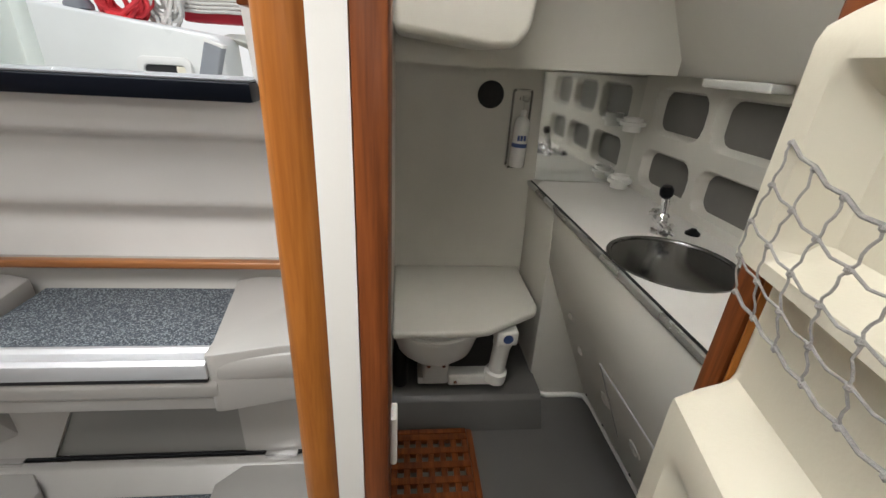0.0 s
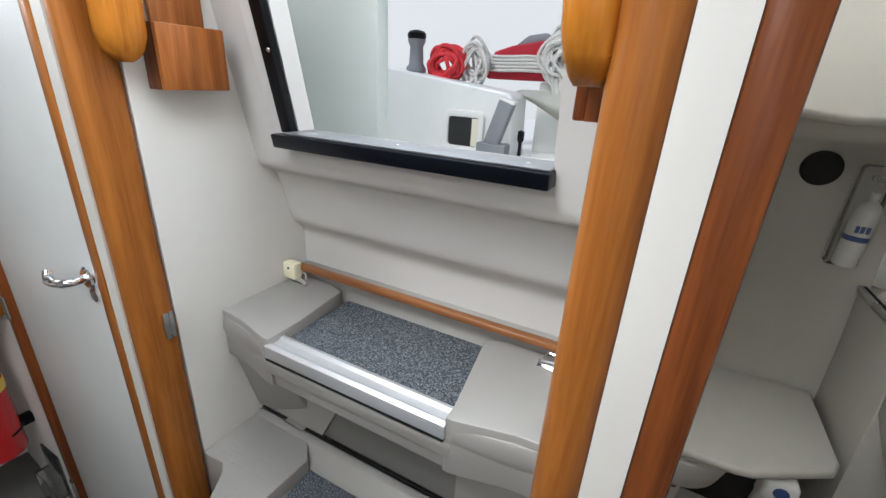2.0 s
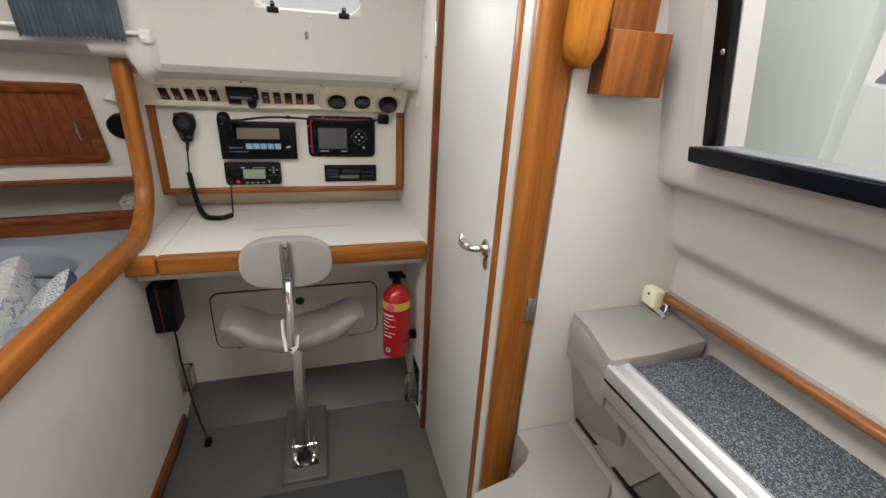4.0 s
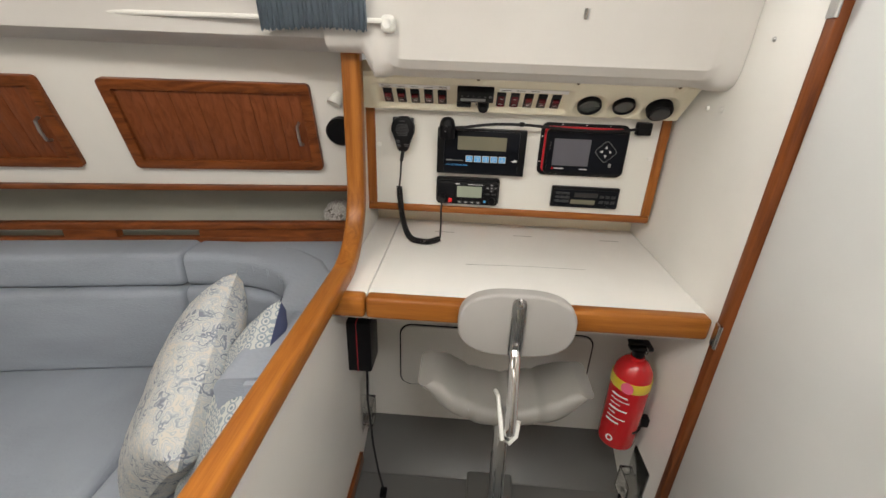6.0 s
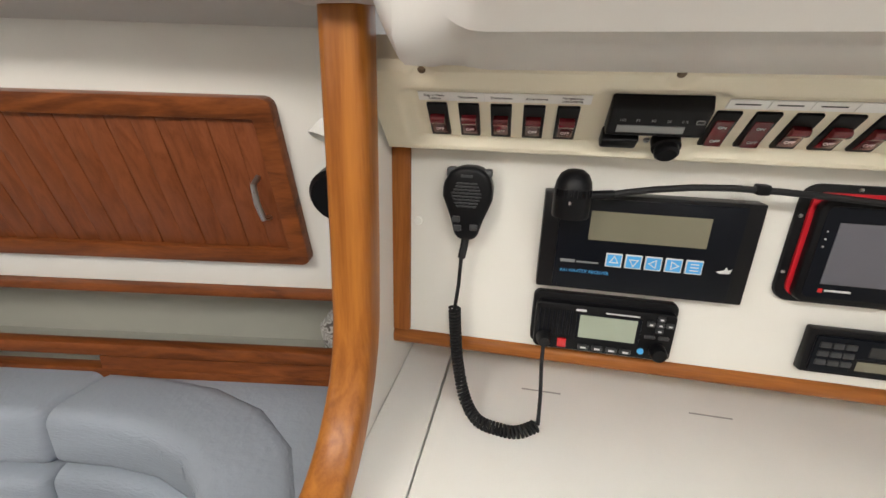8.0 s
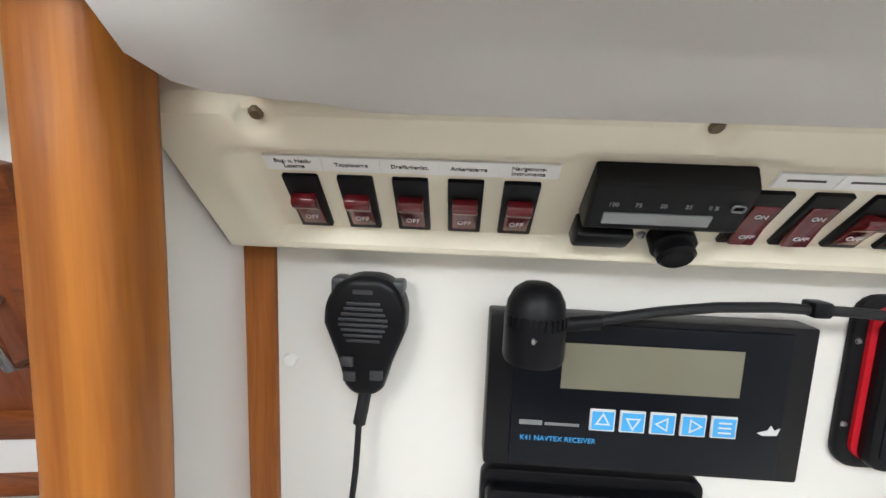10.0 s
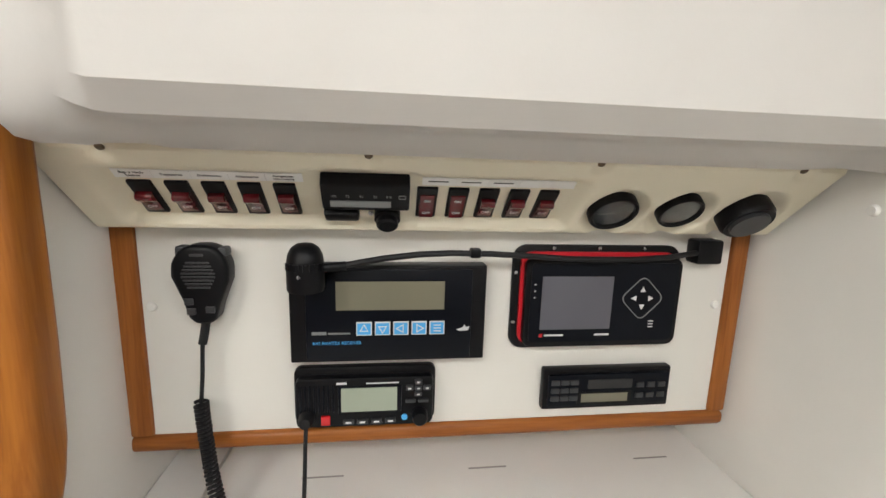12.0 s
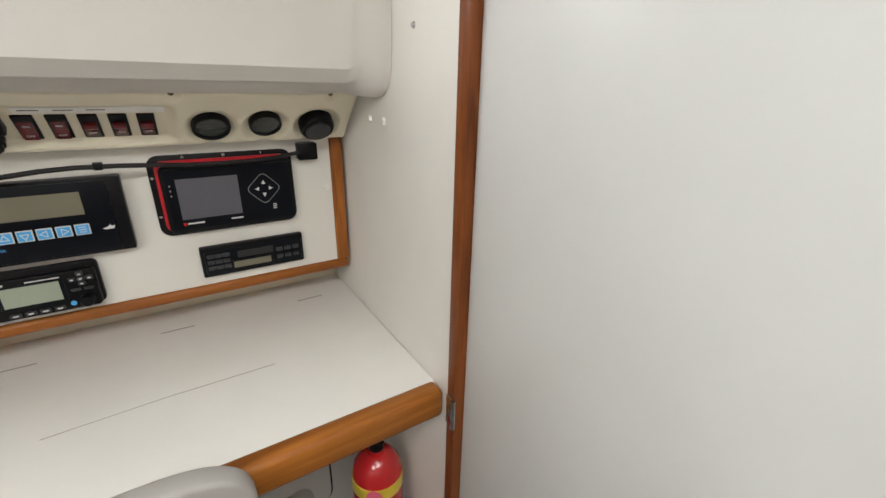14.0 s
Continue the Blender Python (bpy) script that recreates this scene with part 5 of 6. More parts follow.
def deck_winch(x, y, base, top, r):
    w = thing("winch", (x, y, base), "dark grey deck winch with a black cap on the coaming", "winch", "cockpit winches")
    h = top - base
    part("drum", lathe([(r * 1.1, -0.004), (r * 1.1, 0.012), (r * 0.8, 0.03), (r * 0.72, h * 0.6), (r * 0.95, h * 0.72), (r, h * 0.78), (0, h * 0.78)], (x, y, base), (0, 0, 1), 24), GREYP, w)
    part("cap", lathe([(r * 0.9, 0), (r * 1.02, h * 0.05), (r * 1.0, h * 0.14), (r * 0.8, h * 0.19), (r * 0.3, h * 0.22), (0, h * 0.22)], (x, y, base + h * 0.78), (0, 0, 1), 24), BLACK, w, "black winch cap")


deck_winch(-1.027, 1.89, 1.276, 1.440, 0.040)
deck_winch(-0.345, 2.175, 1.258, 1.560, 0.080)
# backdrop sheets that glow by themselves, in place of bright surroundings outside
GLOW = bpy.data.materials.new("glowing_hall_backdrop")
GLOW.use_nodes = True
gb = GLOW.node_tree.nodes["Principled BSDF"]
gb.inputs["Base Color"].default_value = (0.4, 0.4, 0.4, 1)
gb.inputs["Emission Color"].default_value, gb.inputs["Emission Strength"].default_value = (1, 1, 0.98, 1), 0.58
setting("backdrop_aft", box(-6, 6, 6.0, 6.05, -1, 6), GLOW, "glowing white backdrop standing for a bright hall", "backdrop")
# forward and far side sheets are unseen, added to light the cockpit
setting("fill_backdrop_forward", box(-6, 6, -6.05, -6.0, -1, 6), GLOW, "glowing white backdrop standing for a bright hall", "backdrop")
setting("fill_backdrop_far_side", box(6.0, 6.05, -6, 6, -1, 6), GLOW, "glowing white backdrop standing for a bright hall", "backdrop")
setting("backdrop_side", box(-6.05, -6.0, -6, 6, -1, 6), GLOW, "glowing white backdrop standing for a bright hall", "backdrop")
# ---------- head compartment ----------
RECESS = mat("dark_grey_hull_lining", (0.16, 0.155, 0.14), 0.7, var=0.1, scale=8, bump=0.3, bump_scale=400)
SINKST = mat("polished_steel_bowl", (0.27, 0.27, 0.27), 0.16, 1.0, var=0.05)
EDGEST = mat("dull_steel_edge", (0.50, 0.50, 0.49), 0.28, 0.8, var=0.04)
MIRROR = mat("mirror_glass", (0.86, 0.88, 0.87), 0.02, 1.0, var=0.005)
vanity = thing("vanity_unit", (0.8, 1.1, 0.0), "off-white moulded vanity with a steel-edged counter", "vanity")
part("front", prism([(0.602, 0.747), (0.614, 0.565), (0.862, -0.03), (0.99, -0.03), (0.99, 0.747)], "y", 0.487, 1.34, 0.004), HEADG, vanity)
part("side_front", prism([(0.602, 0.747), (0.612, 0.565), (0.624, -0.03), (0.99, -0.03), (0.99, 0.747)], "y", 1.341, 1.649, 0.004), HEADG, vanity)
SCX, SCY, SR = 0.76, 0.945, 0.142
hole, rim = [], []
for k in range(64):
    a = 2 * math.pi * (k + 0.5) / 64
    c, s = math.cos(a), math.sin(a)
    t = min(((0.995 - SCX) / c if c > 1e-6 else (0.604 - SCX) / c if c < -1e-6 else 9), ((1.648 - SCY) / s if s > 1e-6 else (0.488 - SCY) / s if s < -1e-6 else 9))
    hole.append((SCX + SR * c, SCY + SR * s))
    rim.append((SCX + t * c, SCY + t * s))
part("counter", frame_ring(rim, hole, "z", 0.748, 0.768), WHITE, vanity, "white counter")
part("edge_strip", box(0.596, 0.607, 0.488, 1.648, 0.753, 0.770, 0.003), EDGEST, vanity, "dull steel counter edge")
part("edge_groove", box(0.6075, 0.615, 0.488, 1.648, 0.766, 0.7692), RUBBER, vanity)
bead = [(0.632, 1.645, 0.075), (0.632, 1.42, 0.035), (0.640, 1.352, -0.012), (0.70, 1.334, -0.024), (0.80, 1.334, -0.024), (0.848, 1.322, -0.022), (0.858, 1.27, -0.02), (0.858, 0.9, -0.02), (0.858, 0.50, -0.02)]
part("floor_bead", tube(bead, 0.011, 8), PLASTW, vanity, "white sealing bead along the floor")
SL = Vector((-0.595, 0, -0.248)).normalized()
for y, z in ((1.02, 0.255), (0.84, 0.255), (1.20, 0.44), (1.20, 0.30)):
    x = 0.614 + 0.248 * (0.565 - z) / 0.595
    r = 0.026 if z < 0.26 else 0.016
    part("ring_pull", lathe([(r, -0.002), (r, 0.004), (r * 0.7, 0.006), (r * 0.62, 0.001), (0, 0.0)], (x, y, z), SL, 20), HEADG, vanity)
part("hatch_gap", tube([(0.668, 0.98, 0.43), (0.668, 0.62, 0.43)], 0.0025, 6), LETTER, vanity)
part("hatch_gap", tube([(0.668, 0.98, 0.43), (0.79, 0.98, 0.14)], 0.0018, 6), BACKREST, vanity)
for y in (0.75, 0.95, 1.15, 1.3):
    part("screw", screw((0.846, y, 0.004), SL, 0.005), RUBBER, vanity)
sink = thing("sink_bowl", (SCX, SCY, 0.768), "round stainless steel sink bowl", "sink")
part("bowl", lathe([(SR + 0.010, 0.0005), (SR + 0.009, 0.004), (SR - 0.002, 0.004), (SR - 0.006, -0.004), (SR - 0.010, -0.05), (SR - 0.030, -0.095), (0.06, -0.112), (0.02, -0.114), (0.0, -0.116)], (SCX, SCY, 0.768), (0, 0, 1), 48), SINKST, sink)
part("drain", lathe([(0.022, 0.0), (0.020, 0.003), (0.012, 0.002), (0, -0.001)], (SCX, SCY, 0.6545), (0, 0, 1), 20), CHROME, sink)
tap = thing("mixer_tap", (0.862, 1.115, 0.768), "chrome mixer tap with two cross handles", "tap")
tx, ty = 0.835, 1.133
part("body", join(lathe([(0.026, 0), (0.024, 0.008), (0.016, 0.012), (0.015, 0.045), (0.018, 0.05), (0.012, 0.058), (0, 0.058)], (tx, ty, 0.768), (0, 0, 1), 20), tube([(tx - 0.02, ty - 0.055, 0.792), (tx, ty, 0.795), (tx + 0.02, ty + 0.055, 0.792)], 0.013, 12)), CHROME, tap)
part("spout", tube([(tx, ty, 0.82), (tx - 0.006, ty - 0.004, 0.855), (tx - 0.012, ty - 0.008, 0.875)], 0.011, 12), CHROME, tap)
part("spray_head", lathe([(0.010, 0), (0.017, 0.008), (0.018, 0.024), (0.012, 0.034), (0, 0.036)], (tx - 0.012, ty - 0.008, 0.872), (-0.2, -0.1, 1), 16), BLACK, tap, "black spray head")
for s in (-1, 1):
    hx, hy, hz = tx + s * 0.028, ty + s * 0.072, 0.800
    hub = lathe([(0.011, -0.012), (0.012, 0.006), (0.007, 0.012), (0, 0.012)], (hx, hy, hz), (0, s * 0.6, 0.8), 14)
    arms = [tube([(hx, hy, hz + 0.002), (hx + 0.024 * math.cos(a), hy + 0.018 * math.sin(a), hz + 0.006 - s * 0.014 * math.sin(a))], 0.006, 8) for a in (0.6, 2.17, 3.74, 5.31)]
    part("cross_handle", join(hub, *arms), CHROME, tap)
solid("sink_plug", lathe([(0.020, 0), (0.020, 0.006), (0.012, 0.012), (0.006, 0.018), (0, 0.018)], (0.927, 1.117, 0.769), (0, 0, 1), 18), BLACK, "black rubber sink plug on the counter", "plug")
# hull side with round-cornered recesses
cells = [(y0, y0 + 0.265, z0, z1) for y0 in (0.66, 0.975, 1.288) for z0, z1 in ((0.802, 0.925), (0.992, 1.128))]


def hull_relief(y, z):
    h = 0.0
    for y0, y1, za, zb in cells:
        dy, dz = max(y0 + 0.045 - y, y - y1 + 0.045, 0), max(za + 0.045 - z, z - zb + 0.045, 0)
        h = max(h, 1 - smooth(0.036, 0.05, math.hypot(dy, dz)))
    return h


NYH, NZH = 150, 64
bm = bmesh.new()
hg = [[bm.verts.new((0.985 + 0.045 * hull_relief(y, z), y, z)) for z in [0.766 + 0.41 * j / NZH for j in range(NZH + 1)]] for y in [0.487 + 1.163 * i / NYH for i in range(NYH + 1)]]
for i in range(NYH):
    for j in range(NZH):
        bm.faces.new((hg[i][j], hg[i + 1][j], hg[i + 1][j + 1], hg[i][j + 1]))
bmesh.ops.recalc_face_normals(bm, faces=bm.faces)
setting("head_hull_panel", bm, HEADG, "off-white moulded hull panel with round-cornered recesses", "wall")
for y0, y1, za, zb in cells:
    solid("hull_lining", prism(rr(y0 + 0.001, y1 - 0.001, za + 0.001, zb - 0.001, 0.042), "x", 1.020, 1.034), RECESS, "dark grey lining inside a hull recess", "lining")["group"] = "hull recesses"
setting("head_hull", box(1.05, 1.26, 0.487, 1.65, -0.03, 1.2), HEADG, "hull side of the head", "wall")
setting("head_soffit", prism([(0.086, 1.80), (0.086, 1.232), (0.30, 1.208), (0.355, 1.212), (0.385, 1.25), (0.43, 1.80)], "y", 1.08, 1.65, 0.018, 3), HEADG, "white moulded soffit in the head", "wall")
setting("head_deckhead", prism([(0.086, 1.168), (0.90, 1.172), (0.90, 1.80), (0.086, 1.80)], "y", 1.34, 1.652), HEADG, "moulded deckhead of the head", "wall")
setting("head_side_deck", prism([(1.26, 1.168), (0.935, 1.172), (0.905, 1.205), (0.64, 1.80), (1.26, 1.80)], "y", 0.487, 1.648, 0.012, 3), HEADG, "moulded side deck of the head", "wall")
solid("strip_lamp", box(0.925, 0.985, 1.02, 1.26, 1.150, 1.172, 0.006, 3), PLASTW, "small white strip lamp under the side deck", "lamp")
solid("wall_mirror", prism([(0.622, 0.772), (0.984, 0.772), (0.984, 1.160), (0.604, 1.160)], "y", 1.643, 1.6495), MIRROR, "frameless mirror on the wall above the counter", "mirror")
for z, a in ((1.0, 0), (0.793, 1)):
    cup = thing("cup_holder", (0.90, 1.56, z), "white plastic cup in a wall ring", "cup", "cup holders")
    part("cup", lathe([(0.0, -0.02), (0.030, -0.02), (0.033, 0.028), (0.030, 0.028), (0.028, -0.01), (0, -0.012)], (0.926, 1.570, z), (0, 0, 1), 24), PLASTW, cup)
    part("ring", lathe([(0.036, 0.0), (0.044, 0.002), (0.044, 0.014), (0.036, 0.014)], (0.926, 1.570, z), (0, 0, 1), 24), PLASTW, cup)
    part("arm", box(0.916, 0.936, 1.60, 1.642, z + 0.001, z + 0.013, 0.002), PLASTW, cup)
solid("round_vent", lathe([(0.047, 0), (0.047, 0.004), (0.043, 0.006), (0.040, 0.003), (0, 0.0015)], (0.420, 1.65, 1.075), (0, -1, 0), 32), DARKIN, "round black vent opening in the head wall", "vent")
DARKB = mat("blue_label", (0.05, 0.09, 0.25), 0.5, var=0.05)
bot = thing("cleaner_bottle", (0.530, 1.60, 0.83), "white bottle with blue print in a clear wall holder", "bottle")
part("bottle", lathe([(0, 0), (0.024, 0.0), (0.027, 0.006), (0.027, 0.155), (0.020, 0.172), (0.009, 0.18), (0.009, 0.20), (0, 0.20)], (0.530, 1.603, 0.832), (0.03, 0, 1), 24), PLASTW, bot)
part("label", lathe([(0.0276, 0.0), (0.0276, 0.014)], (0.532, 1.603, 0.905), (0.03, 0, 1), 24), DARKB, bot, "blue label band")
for i in range(3):
    part("print", box(0.516 + 0.011 * i, 0.524 + 0.011 * i, 1.5745, 1.5765, 0.930, 0.948), DARKB, bot)
part("holder", frame_ring(rr(0.494, 0.566, 0.822, 1.10, 0.012), rr(0.500, 0.560, 0.828, 1.094, 0.010), "y", 1.618, 1.649, 0.002), CLEAR, bot)
part("pump", join(lathe([(0.006, 0), (0.006, 0.03), (0.013, 0.034), (0.013, 0.05), (0, 0.052)], (0.537, 1.603, 1.03), (0, 0, 1), 14), box(0.515, 0.545, 1.596, 1.610, 1.064, 1.076, 0.003)), CLEAR, bot)
setting("toilet_platform", prism([(1.170, -0.03), (1.215, 0.070), (1.235, 0.082), (1.65, 0.085), (1.65, -0.03)], "x", 0.086, 0.63, 0.004), SOLE, "grey platform under the toilet", "floor")
setting("toilet_shelf", prism([(0.087, 1.172), (0.36, 1.176), (0.40, 1.185), (0.580, 1.290), (0.598, 1.33), (0.601, 1.648), (0.087, 1.648)], "z", 0.372, 0.398, 0.010, 3), HEADG, "off-white moulded shelf over the toilet", "shelf")
toilet = thing("marine_toilet", (0.25, 1.36, 0.085), "white manual marine toilet with hand pump under the shelf", "toilet")
part("bowl", lathe([(0.05, 0.0), (0.100, 0.012), (0.138, 0.050), (0.152, 0.100), (0.156, 0.165), (0.146, 0.170), (0.11, 0.07)], (0.238, 1.345, 0.192), (0, 0, 1), 32), PLASTW, toilet)
part("rim", lathe([(0.156, 0), (0.163, 0.006), (0.163, 0.02), (0.156, 0.026)], (0.238, 1.345, 0.325), (0, 0, 1), 32), PLASTW, toilet)
part("base", join(box(0.196, 0.290, 1.285, 1.395, 0.083, 0.200, 0.012, 3), box(0.178, 0.205, 1.29, 1.38, 0.083, 0.115, 0.006)), PLASTW, toilet)
part("pump_base", box(0.285, 0.495, 1.255, 1.315, 0.104, 0.150, 0.010, 3), PLASTW, toilet)
part("pump_cylinder", lathe([(0.040, 0), (0.040, 0.04), (0.030, 0.046), (0.030, 0.15), (0.034, 0.16), (0.034, 0.19), (0.02, 0.2), (0, 0.2)], (0.455, 1.265, 0.128), (0.08, -0.02, 1), 20), PLASTW, toilet, "hand pump cylinder")
part("pump_head", box(0.435, 0.510, 1.22, 1.30, 0.305, 0.362, 0.010, 3), PLASTW, toilet)
part("pump_label", lathe([(0.017, 0), (0.017, 0.0015), (0, 0.0018)], (0.474, 1.2195, 0.335), (0, -1, 0), 20), DARKB, toilet, "dark blue label")
for x, y in ((0.215, 1.283), (0.27, 1.283), (0.31, 1.253), (0.47, 1.253)):
    part("bolt", lathe([(0, 0.006), (0.007, 0.005), (0.008, 0)], (x, y, 0.128 if x > 0.3 else 0.175), (0, -1, 0), 10), CHROME, toilet)
solid("black_hose", tube([(0.115, 1.30, 0.086), (0.112, 1.30, 0.14), (0.115, 1.32, 0.24), (0.118, 1.42, 0.30), (0.12, 1.55, 0.28)], 0.026, 14), RUBBER, "black ribbed hose beside the toilet", "hose")
gr = thing("floor_grating", (0.215, 0.95, -0.03), "teak floor grating in the head", "grating")
for i in range(9):
    y = 0.70 + 0.054 * i
    part("slat", box(0.088, 0.346, y - 0.012, y + 0.012, -0.028, -0.006, 0.002), teak_y, gr)
for i in range(7):
    x = 0.099 + 0.0395 * i
    part("cross_slat", box(x - 0.010, x + 0.010, 0.690, 1.144, -0.0285, -0.009, 0.002), teak_y, gr)
part("border", box(0.346, 0.366, 0.680, 1.160, -0.0285, -0.005, 0.003), teak_y, gr)
part("border", box(0.088, 0.346, 1.146, 1.166, -0.0285, -0.005, 0.003), teak_y, gr)

# ---------- head door, standing open ----------
hd = thing("head_door", Matrix.Translation((0.480, 0.436, 0.0)) @ pose(0, 0, 0, 0, 0, -103), "open door with cream moulded bins and cord net inside", "door")
M = hd.matrix_basis.copy()
DW = 0.372
leaf = lambda bm: moved(bm, M)
part("leaf", leaf(box(0.004, DW, 0.012, 0.034, 0.0, 1.72, 0.002)), DOORW, hd, "pale grey laminate outer leaf")
for a, b in ((0.0, 0.004), (DW, DW + 0.012)):
    part("edge_strip", leaf(box(a, b, 0.0, 0.036, 0.0, 1.72, 0.002)), honey_z, hd, "teak edge strip")


def bin_relief(u, z):
    """Height of the cream moulding over the leaf: an upper and a lower bin with sunken fronts."""
    edge = smooth(0.0, 0.022, u) * (1 - smooth(DW - 0.05, DW - 0.004, u))
    up = smooth(1.000, 1.03, z) * (1 - smooth(1.215, 1.26, z))
    low = smooth(0.14, 0.18, z) * (1 - smooth(0.845, 0.885, z))
    inner = smooth(0.055, 0.075, u) * (1 - smooth(DW - 0.075, DW - 0.055, u))
    h = 0.010 + edge * (0.052 * up + 0.060 * low) - inner * (0.040 * smooth(1.04, 1.06, z) * (1 - smooth(1.17, 1.20, z)) + 0.03 * smooth(0.22, 0.26, z) * (1 - smooth(0.76, 0.80, z)))
    return h * smooth(0, 0.012, u) * (1 - smooth(DW - 0.012, DW, u)) * (1 - smooth(1.66, 1.70, z)) * smooth(0.02, 0.05, z)


NU, NV = 48, 150
bm = bmesh.new()
dg = [[bm.verts.new(M @ Vector((DW * i / NU, 0.012 - bin_relief(DW * i / NU, 0.01 + 1.70 * j / NV), 0.01 + 1.70 * j / NV))) for j in range(NV + 1)] for i in range(NU + 1)]
for i in range(NU):
    for j in range(NV):
        bm.faces.new((dg[i][j], dg[i + 1][j], dg[i + 1][j + 1], dg[i][j + 1]))
bmesh.ops.recalc_face_normals(bm, faces=bm.faces)
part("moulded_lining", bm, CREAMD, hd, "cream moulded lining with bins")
CORD = mat("grey_net_cord", (0.30, 0.285, 0.265), 0.9, var=0.2, scale=200, bump=0.7, bump_scale=900)
net = thing("cord_net", M @ Matrix.Translation((0.19, -0.07, 0.95)), "grey knotted cord net stretched over the door bins", "net")


def net_point(a, b):
    """a across the door, b down the net; the middle bellies out."""
    u, z = 0.046 + 0.295 * a, 1.138 - 0.032 * math.sin(math.pi * a) * (1 - 0.6 * b) - 0.135 * b
    return M @ Vector((u + 0.004 * math.sin(7 * b + 3 * a), -0.053 - 0.007 * math.sin(math.pi * b) - 0.004 * math.sin(math.pi * a), z))


NC, NR = 9, 5
for i in range(NC):
    part("cord", tube([net_point(i / (NC - 1), k / 20) + Vector((0, 0.0015 * math.sin(k * 1.9 + i), 0)) for k in range(21)], 0.0010, 6), CORD, net)
for i in range(NR):
    part("cord", tube([net_point(k / 32, i / (NR - 1)) + Vector((0, 0, 0.0018 * math.cos(k * math.pi / 2))) for k in range(33)], 0.0011 if i not in (0, NR - 1) else 0.0017, 6), CORD, net)
for i in range(NC):
    for j in range(NR):
        part("knot", lathe([(0, -0.0034), (0.0027, -0.0012), (0.0027, 0.0012), (0, 0.0034)], net_point(i / (NC - 1), j / (NR - 1)), (0.3, 0.2, 1), 6), CORD, net)

# ---------- saloon ----------
before_saloon = set(scene.objects)
st = thing("settee", (-1.4, -1.5, 0.0), "blue-grey upholstered settee with two-tier back cushions", "sofa")
part("base", box(-1.9, -1.02, -2.6, -0.43, -0.03, 0.12), WHITE, st)
part("seat_cushion", box(-1.66, -1.0, -2.3, -0.94, 0.12, 0.283, 0.03, 4), FABRIC, st)
part("seat_cushion", box(-1.66, -1.0, -0.935, -0.432, 0.12, 0.283, 0.03, 4), FABRIC, st)
part("back_cushion", box(-1.72, -1.575, -2.3, -0.938, 0.278, 0.561, 0.022, 4), FABRIC, st)
part("back_cushion", box(-1.745, -1.60, -2.3, -0.938, 0.563, 0.672, 0.022, 4), FABRIC, st)
bend = [(-1.655, -0.932), (-1.650, -0.84), (-1.632, -0.74), (-1.590, -0.645), (-1.525, -0.570), (-1.44, -0.520), (-1.33, -0.500), (-1.18, -0.498), (-1.04, -0.498)]
part("corner_infill", prism(bend + [(-1.04, -0.434), (-1.73, -0.434), (-1.73, -0.932)], "z", 0.28, 0.664, 0.004), FABRIC, st)
for zc, hz, off in ((0.420, 0.140, 0.0), (0.616, 0.055, 0.012)):
    cc = sweep([(x - off, y + off * 0.4, zc) for x, y in bend], rr(-hz, hz, -0.062, 0.062, 0.026, 4), (0, 0, 1))
    part("corner_cushion", cc, FABRIC, st, "curved corner back cushion")
    for k in range(7):
        u = 0.30 + 0.055 * k + 0.012 * math.sin(k * 2.3)
        i = min(len(bend) - 2, int(u * (len(bend) - 1)))
        f = u * (len(bend) - 1) - i
        (xa, ya), (xb, yb) = bend[i], bend[i + 1]
        d = Vector((xb - xa, yb - ya, 0)).normalized()
        nx, ny = d.y, -d.x
        px, py = xa + (xb - xa) * f - off + nx * 0.0605, ya + (yb - ya) * f + off * 0.4 + ny * 0.0605
        h = hz * (0.30 + 0.25 * math.sin(k * 1.7) ** 2)
        part("tuck", tube([(px, py, zc + hz * 0.55 - h * q / 6) for q in range(7)], 0.0022, 6), FABRIC, st)

LKU = Vector((0.085, 0, 0.30)).normalized()
LKN = Vector((0.30, 0, -0.085)).normalized()


def lock_pose(y, s, out=0.0):
    m = Matrix((Vector((0, 1, 0)), LKU, LKN)).transposed().to_4x4()
    m.translation = Vector((-1.7275, y, 0.85)) + LKU * s + LKN * out
    return m


setting("locker_front", prism([(-1.640, 1.235), (-1.6425, 1.15), (-1.7275, 0.85), (-1.80, 0.85), (-1.80, 1.235)], "y", -2.7, -0.43), WHITE, "white slanted locker front above the settee", "wall")


def wall_locker(y0, y1):
    t = thing("wall_locker", lock_pose((y0 + y1) / 2, 0.17), "closed red teak wall locker above the settee", "locker", "saloon lockers")
    blk = lambda a, b, s0, s1, h0, h1, bev=0.0: moved(box(a, b, s0, s1, h0, h1, bev), lock_pose(0, 0))
    d = part("door", moved(frame_ring(rr(y0, y1, 0.060, 0.312, 0.012, 3), rr(y0 + 0.026, y1 - 0.026, 0.086, 0.286, 0.003, 3), "z", 0.0, 0.016, 0.004), lock_pose(0, 0)), teak_y, t, "teak frame door with upright slats")
    n = 14
    w = (y1 - y0 - 0.052) / n
    for i in range(n):
        a = y0 + 0.026 + w * i
        part("slat", blk(a + 0.0003, a + w - 0.0003, 0.086, 0.286, 0.0, 0.0070 + 0.0006 * (i % 2), 0.0009), locker_z, d)
    yh = y1 - 0.046
    part("pull", moved(tube([(yh, 0.140, 0.008), (yh, 0.145, 0.022), (yh, 0.172, 0.026), (yh, 0.199, 0.022), (yh, 0.204, 0.008)], 0.004, 8), lock_pose(0, 0)), STEEL, d, "small steel pull")


